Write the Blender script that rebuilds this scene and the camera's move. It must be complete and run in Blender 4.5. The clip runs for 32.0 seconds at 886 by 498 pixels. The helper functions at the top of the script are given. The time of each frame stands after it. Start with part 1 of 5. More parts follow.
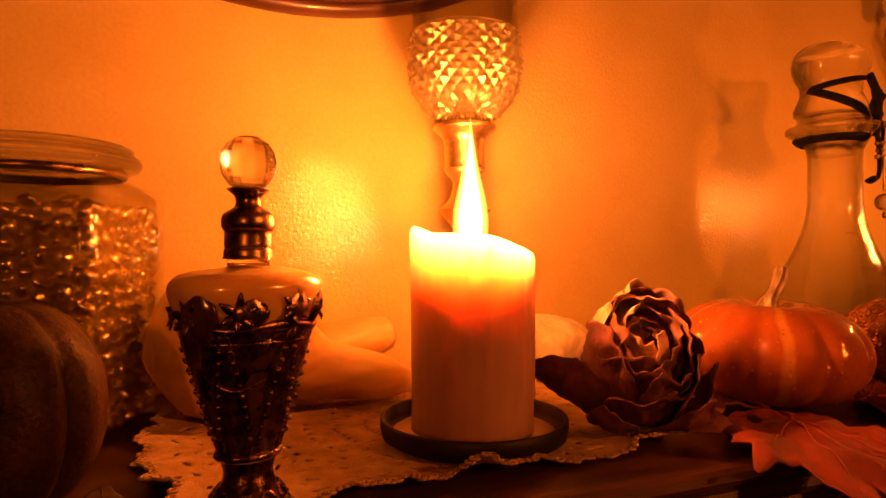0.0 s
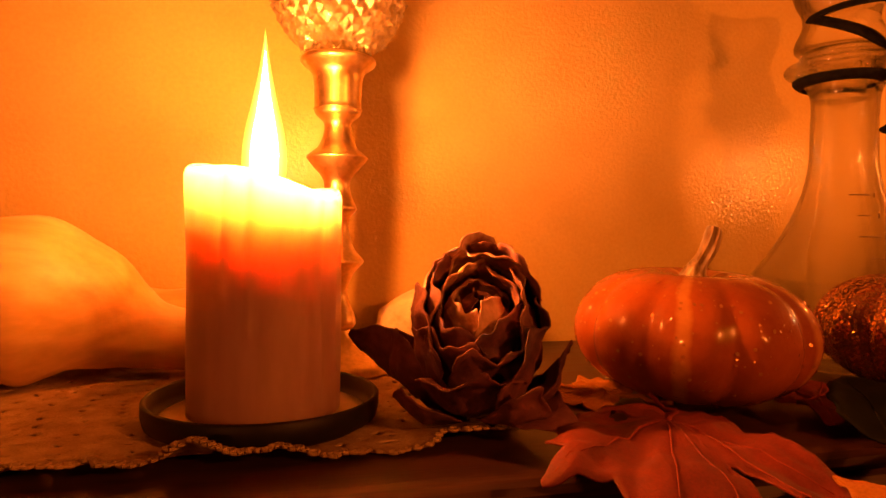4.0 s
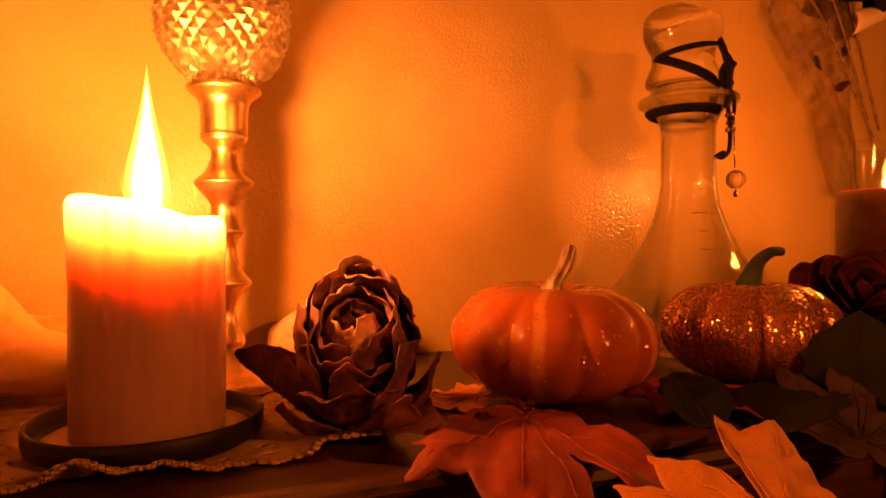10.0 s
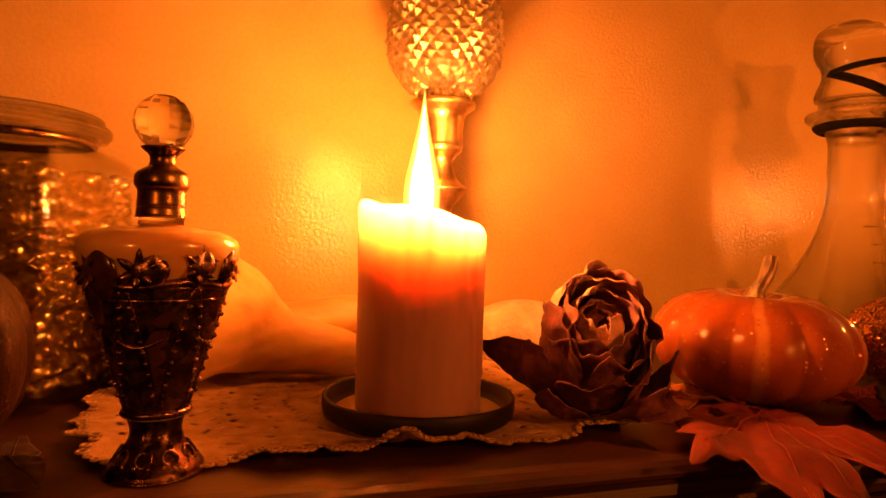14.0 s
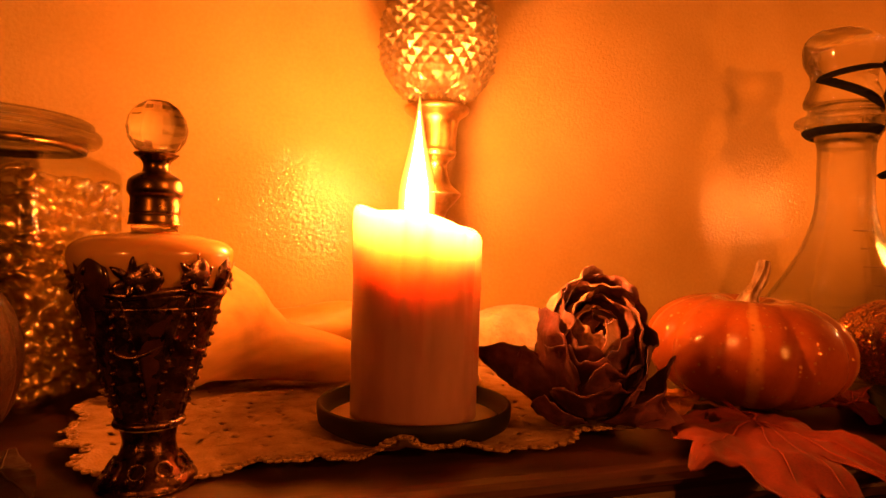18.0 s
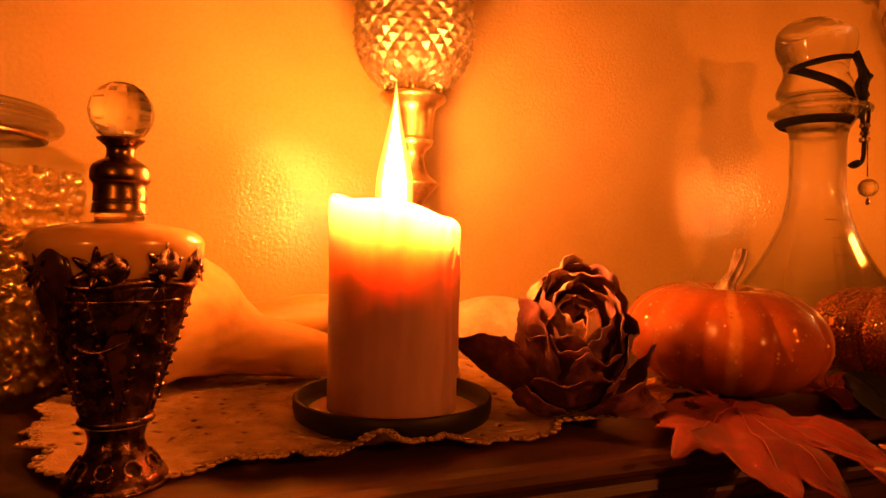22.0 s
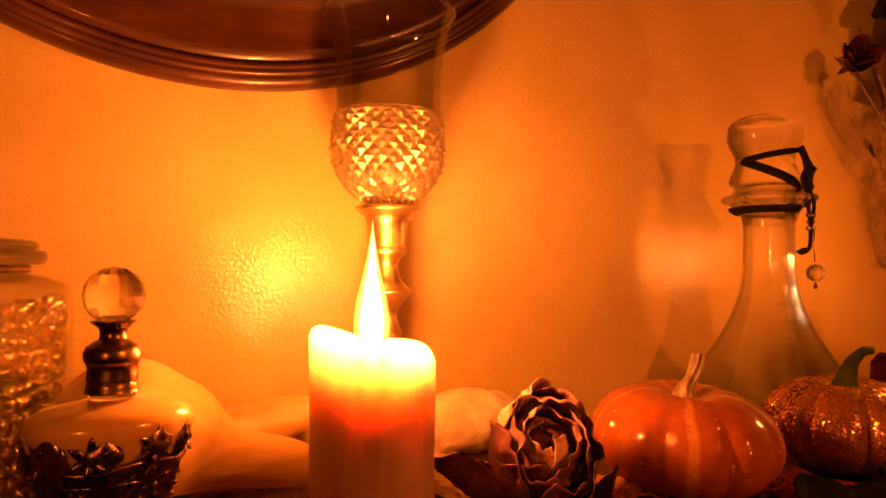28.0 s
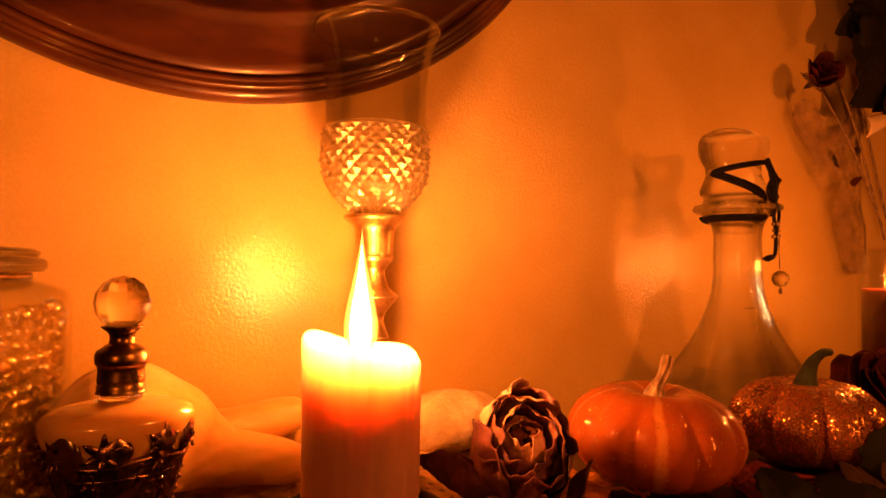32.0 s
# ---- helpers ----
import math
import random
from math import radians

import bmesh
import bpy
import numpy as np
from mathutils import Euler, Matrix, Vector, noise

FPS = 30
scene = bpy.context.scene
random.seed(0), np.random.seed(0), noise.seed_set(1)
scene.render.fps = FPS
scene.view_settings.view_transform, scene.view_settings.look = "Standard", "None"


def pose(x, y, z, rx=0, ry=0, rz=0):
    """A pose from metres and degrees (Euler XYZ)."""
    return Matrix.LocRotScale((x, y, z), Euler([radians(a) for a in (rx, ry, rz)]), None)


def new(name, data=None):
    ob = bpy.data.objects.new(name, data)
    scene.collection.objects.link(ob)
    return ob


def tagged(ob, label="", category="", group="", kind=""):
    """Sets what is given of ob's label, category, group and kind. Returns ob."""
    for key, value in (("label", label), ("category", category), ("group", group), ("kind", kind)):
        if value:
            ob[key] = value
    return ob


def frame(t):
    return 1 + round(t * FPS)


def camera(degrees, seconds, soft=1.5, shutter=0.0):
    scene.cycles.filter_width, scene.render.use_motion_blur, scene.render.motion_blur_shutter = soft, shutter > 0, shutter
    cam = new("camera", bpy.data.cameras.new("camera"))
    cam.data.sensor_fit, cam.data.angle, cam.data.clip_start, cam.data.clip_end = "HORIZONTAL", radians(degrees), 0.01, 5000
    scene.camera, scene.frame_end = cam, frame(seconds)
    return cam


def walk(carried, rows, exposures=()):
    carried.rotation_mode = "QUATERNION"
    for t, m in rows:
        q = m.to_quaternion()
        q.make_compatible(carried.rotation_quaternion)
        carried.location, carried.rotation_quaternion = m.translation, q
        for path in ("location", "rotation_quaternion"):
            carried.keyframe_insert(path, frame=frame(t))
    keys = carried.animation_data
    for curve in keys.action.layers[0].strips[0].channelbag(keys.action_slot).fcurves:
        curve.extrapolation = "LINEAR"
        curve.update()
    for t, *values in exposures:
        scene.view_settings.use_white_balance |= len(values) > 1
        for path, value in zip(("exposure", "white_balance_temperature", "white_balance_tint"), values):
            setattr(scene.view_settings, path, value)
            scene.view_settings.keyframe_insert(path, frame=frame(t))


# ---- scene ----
cam = camera(70.6, 32.0)
METRES, EYE, TILT, LEAN, TURN = 0.57, 0.112, 0.0, 0.0, -22.2
ROWS = [
    (0.0, 0.0, 0.0, 0.0, 0.0, 0.0, -0.0),
    (0.5, 0.0512, 0.0184, 0.0051, 0.92, 0.25, -0.48),
    (1.0, 0.1362, 0.0444, 0.0032, 2.51, -0.18, -0.23),
    (1.5, 0.2025, 0.0739, -0.0119, 3.46, -0.48, -0.57),
    (2.0, 0.2466, 0.0959, -0.0163, 4.6, -0.4, -0.88),
    (2.5, 0.2566, 0.1153, -0.0287, 6.54, -0.87, -0.92),
    (3.0, 0.2542, 0.1449, -0.0432, 7.08, -1.36, -0.99),
    (3.5, 0.2531, 0.1433, -0.0363, 7.84, -1.27, -0.86),
    (5.5, 0.2464, 0.133, -0.0342, 7.69, -1.19, -0.68),
    (6.0, 0.2581, 0.1288, -0.0304, 5.47, -0.75, -0.8),
    (6.5, 0.2744, 0.1205, -0.0295, 1.9, -0.5, -0.06),
    (7.0, 0.2858, 0.1187, -0.032, -0.24, -0.68, 0.32),
    (7.5, 0.3024, 0.1113, -0.0336, -2.31, -0.31, 0.09),
    (8.0, 0.2998, 0.1077, -0.0336, -1.82, -0.46, 0.04),
    (8.5, 0.2973, 0.1038, -0.0311, -1.75, -0.25, -0.12),
    (9.0, 0.2938, 0.1044, -0.0318, -1.48, -0.33, -0.13),
    (9.5, 0.2914, 0.1009, -0.0296, -1.26, -0.16, -0.21),
    (10.0, 0.2822, 0.092, -0.0252, -0.63, -0.15, 0.12),
    (10.5, 0.2627, 0.0856, -0.0222, 1.38, -0.59, -0.35),
    (11.0, 0.2388, 0.0761, -0.0223, 2.77, -0.8, -0.67),
    (11.5, 0.2105, 0.066, -0.0227, 3.45, -0.89, -0.56),
    (12.0, 0.185, 0.0493, -0.019, 3.65, -0.7, -0.62),
    (12.5, 0.1535, 0.0471, -0.0257, 4.06, -0.79, -1.09),
    (13.0, 0.1219, 0.0405, -0.0315, 4.91, -1.16, -1.38),
    (13.5, 0.1038, 0.027, -0.0255, 4.98, -0.59, -1.84),
    (15.5, 0.1059, 0.0101, -0.0169, 4.38, -0.41, -1.2),
    (16.0, 0.099, 0.0123, -0.0172, 4.78, -0.45, -1.14),
    (16.5, 0.0918, 0.0052, -0.0137, 4.67, 0.03, -1.56),
    (17.0, 0.0968, 0.0134, -0.014, 4.02, 0.06, -1.8),
    (17.5, 0.0955, 0.0203, -0.016, 4.0, 0.03, -1.63),
    (18.0, 0.0976, 0.0226, -0.0182, 3.85, -0.1, -1.6),
    (18.5, 0.0983, 0.019, -0.0171, 3.98, -0.17, -1.52),
    (19.0, 0.1015, 0.0122, -0.0151, 3.82, -0.27, -1.56),
    (19.5, 0.1014, 0.008, -0.0127, 3.34, -0.36, -1.41),
    (20.0, 0.0967, 0.0105, -0.0157, 2.68, -0.54, -1.59),
    (20.5, 0.0862, 0.017, -0.0177, 2.18, -0.13, -1.81),
    (21.0, 0.0898, 0.0272, -0.0212, 1.75, -0.44, -1.28),
    (21.5, 0.0908, 0.0382, -0.0256, 1.71, -0.56, -1.11),
    (22.0, 0.0933, 0.0349, -0.0231, 1.53, -0.55, -1.19),
    (22.5, 0.0937, 0.0276, -0.0205, 1.07, -0.34, -1.14),
    (23.0, 0.0979, 0.025, -0.0219, 1.06, -0.53, -0.84),
    (23.5, 0.0961, 0.0216, -0.0224, 1.09, -0.58, -0.86),
    (24.0, 0.096, 0.0245, -0.0221, 1.12, -0.89, -1.25),
    (24.5, 0.0941, 0.0349, -0.0277, 1.16, -1.01, -1.47),
    (26.5, 0.0901, 0.0422, -0.0228, 1.24, -1.18, -1.72),
    (27.0, 0.0853, 0.0284, 0.0539, 0.85, 0.83, -1.96),
    (27.5, 0.087, 0.0234, 0.081, 0.02, 1.08, -0.81),
    (28.0, 0.0889, -0.0006, 0.0895, -1.09, 1.35, -0.55),
    (28.5, 0.0831, -0.0226, 0.0848, -1.66, 0.91, -0.47),
    (29.0, 0.0855, -0.027, 0.0888, -2.43, 1.32, -0.59),
    (29.5, 0.0837, -0.0189, 0.0885, -2.47, 1.22, -0.71),
    (30.0, 0.0884, -0.0229, 0.0938, -3.07, 1.54, -0.66),
    (30.5, 0.0862, -0.0268, 0.0909, -2.8, 1.27, -0.68),
    (31.0, 0.0829, -0.0327, 0.0941, -2.88, 1.49, -0.79),
    (31.5, 0.0863, -0.0373, 0.0953, -2.89, 1.64, -0.59),
    (32.0, 0.0852, -0.0426, 0.0949, -2.68, 1.63, -0.62),
]
walk(cam, [(t, pose(0, 0, EYE, TILT, LEAN, TURN) @ pose(METRES * x, METRES * y, METRES * z, 90 + pitch, roll, yaw)) for t, x, y, z, yaw, pitch, roll in ROWS])

# ---- light ----
WARM = (1.0, 0.204, 0.021)
world = bpy.data.worlds.new("night_room")
scene.world = world
world.use_nodes = True
world.node_tree.nodes["Background"].inputs[0].default_value = (1.0, 0.5, 0.2, 1)
world.node_tree.nodes["Background"].inputs[1].default_value = 0.01
scene.view_settings.exposure = 0.0


def lamp(name, place, power, radius, colour):
    data = bpy.data.lights.new(name, "POINT")
    data.energy, data.shadow_soft_size, data.color = power, radius, colour
    ob = new(name, data)
    ob.location = place
    return ob


for dz, power in ((0.134, 1.8), (0.154, 2.2), (0.174, 1.5)):
    lamp("pillar_flame_light", (0.154, 0.334, dz), power, 0.007, WARM)
lamp("wick_flame_light", (0.154, 0.334, 0.108), 4.8, 0.009, (1.0, 0.265, 0.05))
lamp("jar_flame_light", (0.759, 0.350, 0.174), 1.9, 0.006, WARM)
for place, power in (((-0.28, -0.42, 0.22), 4.0), ((0.72, -0.52, 0.40), 17.5), ((0.80, -0.50, 0.385), 3.5)):
    lamp("room_candle_light", place, power, 0.012, WARM)


# ---- materials ----
def nodes_of(name):
    m = bpy.data.materials.new(name)
    m.use_nodes = True
    t = m.node_tree
    return m, t.nodes, t.links, t.nodes["Principled BSDF"]


def noise_node(n, l, scale, detail=4.0, rough=0.55, stretch=None):
    co = n.new("ShaderNodeTexCoord")
    tx = n.new("ShaderNodeTexNoise")
    tx.inputs["Scale"].default_value, tx.inputs["Detail"].default_value, tx.inputs["Roughness"].default_value = scale, detail, rough
    if stretch:
        mp = n.new("ShaderNodeMapping")
        mp.inputs["Scale"].default_value = stretch
        l.new(co.outputs["Object"], mp.inputs["Vector"])
        l.new(mp.outputs["Vector"], tx.inputs["Vector"])
    else:
        l.new(co.outputs["Object"], tx.inputs["Vector"])
    return tx


def ramp_node(n, l, src, stops):
    r = n.new("ShaderNodeValToRGB")
    while len(r.color_ramp.elements) < len(stops):
        r.color_ramp.elements.new(0.5)
    for e, (p, c) in zip(r.color_ramp.elements, stops):
        e.position, e.color = p, (*c, 1)
    l.new(src, r.inputs["Fac"])
    return r


def bump_node(n, l, src, strength, distance, before=None):
    b = n.new("ShaderNodeBump")
    b.inputs["Strength"].default_value, b.inputs["Distance"].default_value = strength, distance
    l.new(src, b.inputs["Height"])
    if before:
        l.new(before.outputs["Normal"], b.inputs["Normal"])
    return b


def surface(name, dark, light, scale=60, rough=0.5, metal=0.0, bump=0.3, dist=0.0005, fine=400, stretch=None, sss=0.0, radius=(1, 0.4, 0.2), sscale=0.01,
            coat=0.0, spread=0.12, rvary=0.12, lo=0.35, hi=0.68, spec=0.5, sheen=0.0):
    m, n, l, p = nodes_of(name)
    big = noise_node(n, l, scale, stretch=stretch)
    r = ramp_node(n, l, big.outputs["Fac"], [(lo, dark), (hi, light)])
    mix = n.new("ShaderNodeMix")
    mix.data_type, mix.blend_type = "RGBA", "MULTIPLY"
    mix.inputs["Factor"].default_value = 1.0
    small = noise_node(n, l, fine, 3.0, stretch=stretch)
    g = ramp_node(n, l, small.outputs["Fac"], [(0.3, (1 - 2 * spread,) * 3), (0.7, (1, 1, 1))])
    l.new(r.outputs["Color"], mix.inputs["A"])
    l.new(g.outputs["Color"], mix.inputs["B"])
    l.new(mix.outputs["Result"], p.inputs["Base Color"])
    mr = n.new("ShaderNodeMapRange")
    mr.inputs["To Min"].default_value, mr.inputs["To Max"].default_value = max(0.03, rough - rvary), min(1.0, rough + rvary)
    l.new(big.outputs["Fac"], mr.inputs["Value"])
    l.new(mr.outputs["Result"], p.inputs["Roughness"])
    p.inputs["Metallic"].default_value = metal
    p.inputs["Specular IOR Level"].default_value = spec
    if bump:
        b = bump_node(n, l, small.outputs["Fac"], bump, dist)
        b = bump_node(n, l, big.outputs["Fac"], bump, dist * 3, b)
        l.new(b.outputs["Normal"], p.inputs["Normal"])
    if sss:
        p.inputs["Subsurface Weight"].default_value = sss
        p.inputs["Subsurface Radius"].default_value = radius
        p.inputs["Subsurface Scale"].default_value = sscale
    p.inputs["Coat Weight"].default_value = coat
    p.inputs["Coat Roughness"].default_value = 0.08
    p.inputs["Sheen Weight"].default_value = sheen
    return m


def glass(name, tint=(1, 1, 1), rough=0.0, ior=1.5):
    m, n, l, p = nodes_of(name)
    p.inputs["Base Color"].default_value = (*tint, 1)
    p.inputs["Transmission Weight"].default_value, p.inputs["IOR"].default_value, p.inputs["Roughness"].default_value = 1.0, ior, rough
    return m


def thin_glass(name, tint=(0.995, 0.99, 0.98), gloss=0.03, ior=1.45, ripple=0.0, most=0.07):
    m, n, l, p = nodes_of(name)
    n.remove(p)
    tr, gl, mx, fr = n.new("ShaderNodeBsdfTransparent"), n.new("ShaderNodeBsdfGlossy"), n.new("ShaderNodeMixShader"), n.new("ShaderNodeFresnel")
    tr.inputs["Color"].default_value = (*tint, 1)
    gl.inputs["Roughness"].default_value = gloss
    fr.inputs["IOR"].default_value = ior
    if ripple:
        b = bump_node(n, l, noise_node(n, l, 45).outputs["Fac"], ripple, 0.002)
        l.new(b.outputs["Normal"], gl.inputs["Normal"])
    low = n.new("ShaderNodeMath")
    low.operation = "MINIMUM"
    low.inputs[1].default_value = most
    l.new(fr.outputs["Fac"], low.inputs[0])
    l.new(low.outputs[0], mx.inputs["Fac"])
    l.new(tr.outputs[0], mx.inputs[1])
    l.new(gl.outputs[0], mx.inputs[2])
    l.new(mx.outputs[0], n["Material Output"].inputs["Surface"])
    return m


def cut_glass(name, tint, share, rough=0.03, ior=1.5, lustre=0.0, soft=0.13, gold=(1.0, 0.86, 0.45)):
    """Clear refracting glass; a share of the light goes straight through, as in thin or bubbly glass; lustre is a tinted gloss on it."""
    m, n, l, p = nodes_of(name)
    n.remove(p)
    gl, tr, mx = n.new("ShaderNodeBsdfGlass"), n.new("ShaderNodeBsdfTransparent"), n.new("ShaderNodeMixShader")
    gl.inputs["Color"].default_value = tr.inputs["Color"].default_value = (*tint, 1)
    gl.inputs["Roughness"].default_value, gl.inputs["IOR"].default_value = rough, ior
    mx.inputs["Fac"].default_value = share
    l.new(gl.outputs[0], mx.inputs[1])
    l.new(tr.outputs[0], mx.inputs[2])
    l.new(mx.outputs[0], n["Material Output"].inputs["Surface"])
    if lustre:
        go, m2 = n.new("ShaderNodeBsdfGlossy"), n.new("ShaderNodeMixShader")
        go.inputs["Color"].default_value, go.inputs["Roughness"].default_value = (*gold, 1), soft
        m2.inputs["Fac"].default_value = lustre
        l.new(mx.outputs[0], m2.inputs[1])
        l.new(go.outputs[0], m2.inputs[2])
        l.new(m2.outputs[0], n["Material Output"].inputs["Surface"])
    return m


def flame_glow(name, low, high, power):
    m, n, l, p = nodes_of(name)
    n.remove(p)
    em, tr, ad = n.new("ShaderNodeEmission"), n.new("ShaderNodeBsdfTransparent"), n.new("ShaderNodeAddShader")
    co, sp = n.new("ShaderNodeTexCoord"), n.new("ShaderNodeSeparateXYZ")
    l.new(co.outputs["Generated"], sp.inputs[0])
    r = ramp_node(n, l, sp.outputs["Z"], [(0.0, low), (0.25, high)])
    l.new(r.outputs["Color"], em.inputs["Color"])
    em.inputs["Strength"].default_value = power
    l.new(em.outputs[0], ad.inputs[0])
    l.new(tr.outputs[0], ad.inputs[1])
    l.new(ad.outputs[0], n["Material Output"].inputs["Surface"])
    return m


def striped_skin(name, base, other, stripe, ribs, rough=0.45, coat=0.8):
    m, n, l, p = nodes_of(name)
    co, sp, at, mu, si = (n.new(k) for k in ("ShaderNodeTexCoord", "ShaderNodeSeparateXYZ", "ShaderNodeMath", "ShaderNodeMath", "ShaderNodeMath"))
    at.operation, mu.operation, si.operation = "ARCTAN2", "MULTIPLY_ADD", "COSINE"
    l.new(co.outputs["Object"], sp.inputs[0])
    l.new(sp.outputs["Y"], at.inputs[0])
    l.new(sp.outputs["X"], at.inputs[1])
    l.new(at.outputs[0], mu.inputs[0])
    mu.inputs[1].default_value = ribs
    nz = noise_node(n, l, 40, 4)
    l.new(nz.outputs["Fac"], mu.inputs[2])
    l.new(mu.outputs[0], si.inputs[0])
    r = ramp_node(n, l, si.outputs[0], [(0.0, base), (0.93, base), (0.992, stripe)])
    big = noise_node(n, l, 25, 6, 0.7)
    r2 = ramp_node(n, l, big.outputs["Fac"], [(0.35, (1, 1, 1)), (0.7, other)])
    mix = n.new("ShaderNodeMix")
    mix.data_type, mix.blend_type = "RGBA", "MULTIPLY"
    mix.inputs["Factor"].default_value = 0.8
    l.new(r.outputs["Color"], mix.inputs["A"])
    l.new(r2.outputs["Color"], mix.inputs["B"])
    l.new(mix.outputs["Result"], p.inputs["Base Color"])
    b = bump_node(n, l, noise_node(n, l, 260, 3).outputs["Fac"], 0.25, 0.0006)
    l.new(b.outputs["Normal"], p.inputs["Normal"])
    p.inputs["Roughness"].default_value, p.inputs["Coat Roughness"].default_value = rough, 0.035
    # scattered specks of clear glitter in the lacquer
    spots = ramp_node(n, l, noise_node(n, l, 150, 2).outputs["Fac"], [(0.34, (0.5 * coat,) * 3), (0.50, (coat, coat, coat))])
    l.new(spots.outputs["Color"], p.inputs["Coat Weight"])
    b2 = bump_node(n, l, noise_node(n, l, 170, 2).outputs["Fac"], 0.45, 0.0012)
    l.new(b2.outputs["Normal"], p.inputs["Coat Normal"])
    return m


M_WALL = surface("wall_paint", (0.52, 0.365, 0.11), (0.60, 0.435, 0.15), scale=7, rough=0.125, bump=0.58, dist=0.0012, fine=300, spread=0.05, rvary=0.07)
M_ROOM = surface("room_paint", (0.22, 0.16, 0.10), (0.29, 0.21, 0.14), scale=3, rough=0.7, fine=60)
M_WOOD = surface("dark_wood", (0.030, 0.009, 0.004), (0.075, 0.025, 0.010), scale=9, rough=0.46, bump=0.12, dist=0.0004, fine=60, stretch=(1, 12, 12), spread=0.25, coat=0.1)
M_TRIM = surface("worn_wood", (0.03, 0.010, 0.004), (0.07, 0.026, 0.010), scale=9, rough=0.6, bump=0.15, dist=0.0004, fine=60, stretch=(1, 14, 14), spread=0.25)
M_LACE = surface("cream_lace", (0.38, 0.25, 0.13), (0.57, 0.40, 0.22), scale=90, rough=0.95, bump=0.7, dist=0.0007, fine=900, spread=0.12, spec=0.1)
M_WAX = surface("mauve_wax", (0.40, 0.225, 0.25), (0.48, 0.285, 0.30), scale=30, rough=0.38, bump=0.12, dist=0.0008, fine=150, sss=1.0, radius=(1.0, 0.86, 0.62), sscale=0.036, stretch=(1, 1, 0.25), spread=0.06)
M_DRIP = surface("pale_wax_drip", (0.55, 0.32, 0.26), (0.66, 0.42, 0.34), scale=30, rough=0.35, bump=0.1, fine=120, sss=0.6, sscale=0.008, spread=0.05)
M_WICK = surface("burnt_wick", (0.01, 0.008, 0.006), (0.03, 0.02, 0.015), scale=300, rough=0.9)
M_DISH = surface("dark_dish", (0.008, 0.006, 0.006), (0.018, 0.014, 0.012), scale=40, rough=0.5, bump=0.1, fine=200, spec=0.25)
M_BRASS = surface("aged_brass", (0.72, 0.48, 0.19), (0.90, 0.66, 0.32), scale=70, rough=0.36, metal=1.0, bump=0.08, dist=0.0003, fine=300, rvary=0.1)
M_FOOT = surface("dark_bronze_foot", (0.05, 0.026, 0.018), (0.26, 0.14, 0.09), scale=160, rough=0.28, metal=1.0, bump=0.4, dist=0.0005, fine=500, spread=0.25)
M_CAP = surface("antique_gold_cap", (0.17, 0.10, 0.035), (0.36, 0.23, 0.09), scale=90, rough=0.3, metal=1.0, bump=0.1, fine=300)
M_FILI = surface("pewter_filigree", (0.13, 0.065, 0.05), (0.52, 0.32, 0.25), scale=160, rough=0.27, metal=1.0, bump=0.3, dist=0.0004, fine=600, spread=0.25)
M_GEM = surface("dark_gem", (0.022, 0.008, 0.007), (0.075, 0.028, 0.018), scale=60, rough=0.16, bump=0.0, spec=0.5, coat=0.15)
M_FROST = surface("frosted_glass", (0.66, 0.38, 0.11), (0.78, 0.50, 0.17), scale=30, rough=0.22, bump=0.03, fine=200, sss=0.8, radius=(1, 0.7, 0.4), sscale=0.012, coat=0.5, spread=0.03)
M_GOURD = surface("pale_gourd_skin", (0.62, 0.36, 0.10), (0.86, 0.60, 0.25), scale=26, rough=0.5, bump=0.4, dist=0.0014, fine=110, sss=0.15, sscale=0.005, spread=0.12, stretch=(0.25, 1, 1))
M_WARTY = surface("warty_gourd_skin", (0.55, 0.42, 0.24), (0.80, 0.68, 0.45), scale=55, rough=0.6, bump=0.8, dist=0.002, fine=140, spread=0.1)
M_PUMP = striped_skin("orange_pumpkin_skin", (0.38, 0.096, 0.014), (0.55, 0.38, 0.30), (0.55, 0.23, 0.05), 5, 0.6, 0.9)
M_PUMP.node_tree.nodes["Principled BSDF"].inputs["Specular IOR Level"].default_value = 0.15
M_SPECK = surface("gold_speck", (0.74, 0.28, 0.06), (0.90, 0.42, 0.12), scale=60, rough=0.25, rvary=0.02, bump=0.0, spec=1.0, metal=0.45)
M_STALK = surface("dry_stalk", (0.26, 0.16, 0.06), (0.80, 0.62, 0.36), scale=130, rough=0.8, bump=0.5, dist=0.001, fine=300, stretch=(1, 1, 0.12), spread=0.25)
M_GLITSKIN = surface("glittered_skin", (0.24, 0.058, 0.010), (0.40, 0.11, 0.02), scale=40, rough=0.5, bump=0.8, dist=0.001, fine=700, spread=0.3, coat=0.2)
M_FLAKE = surface("copper_glitter", (0.70, 0.27, 0.06), (0.95, 0.48, 0.15), scale=60, rough=0.21, rvary=0.03, metal=0.78, spec=1.0, bump=0.0)
M_GSTEM = surface("green_felt_stalk", (0.02, 0.035, 0.02), (0.05, 0.075, 0.04), scale=80, rough=0.9, bump=0.4, fine=500)
M_DARKPUMP = surface("dark_bronze_skin", (0.020, 0.007, 0.002), (0.065, 0.023, 0.006), scale=45, rough=0.52, bump=0.5, dist=0.001, fine=500, spread=0.3, metal=0.3, spec=0.25)
# one dried petal in three tones: dark, lit and half lit, candlelight painted in
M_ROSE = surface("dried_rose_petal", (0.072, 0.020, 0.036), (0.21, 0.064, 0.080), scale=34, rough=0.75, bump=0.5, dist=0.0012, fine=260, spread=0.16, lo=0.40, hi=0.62)
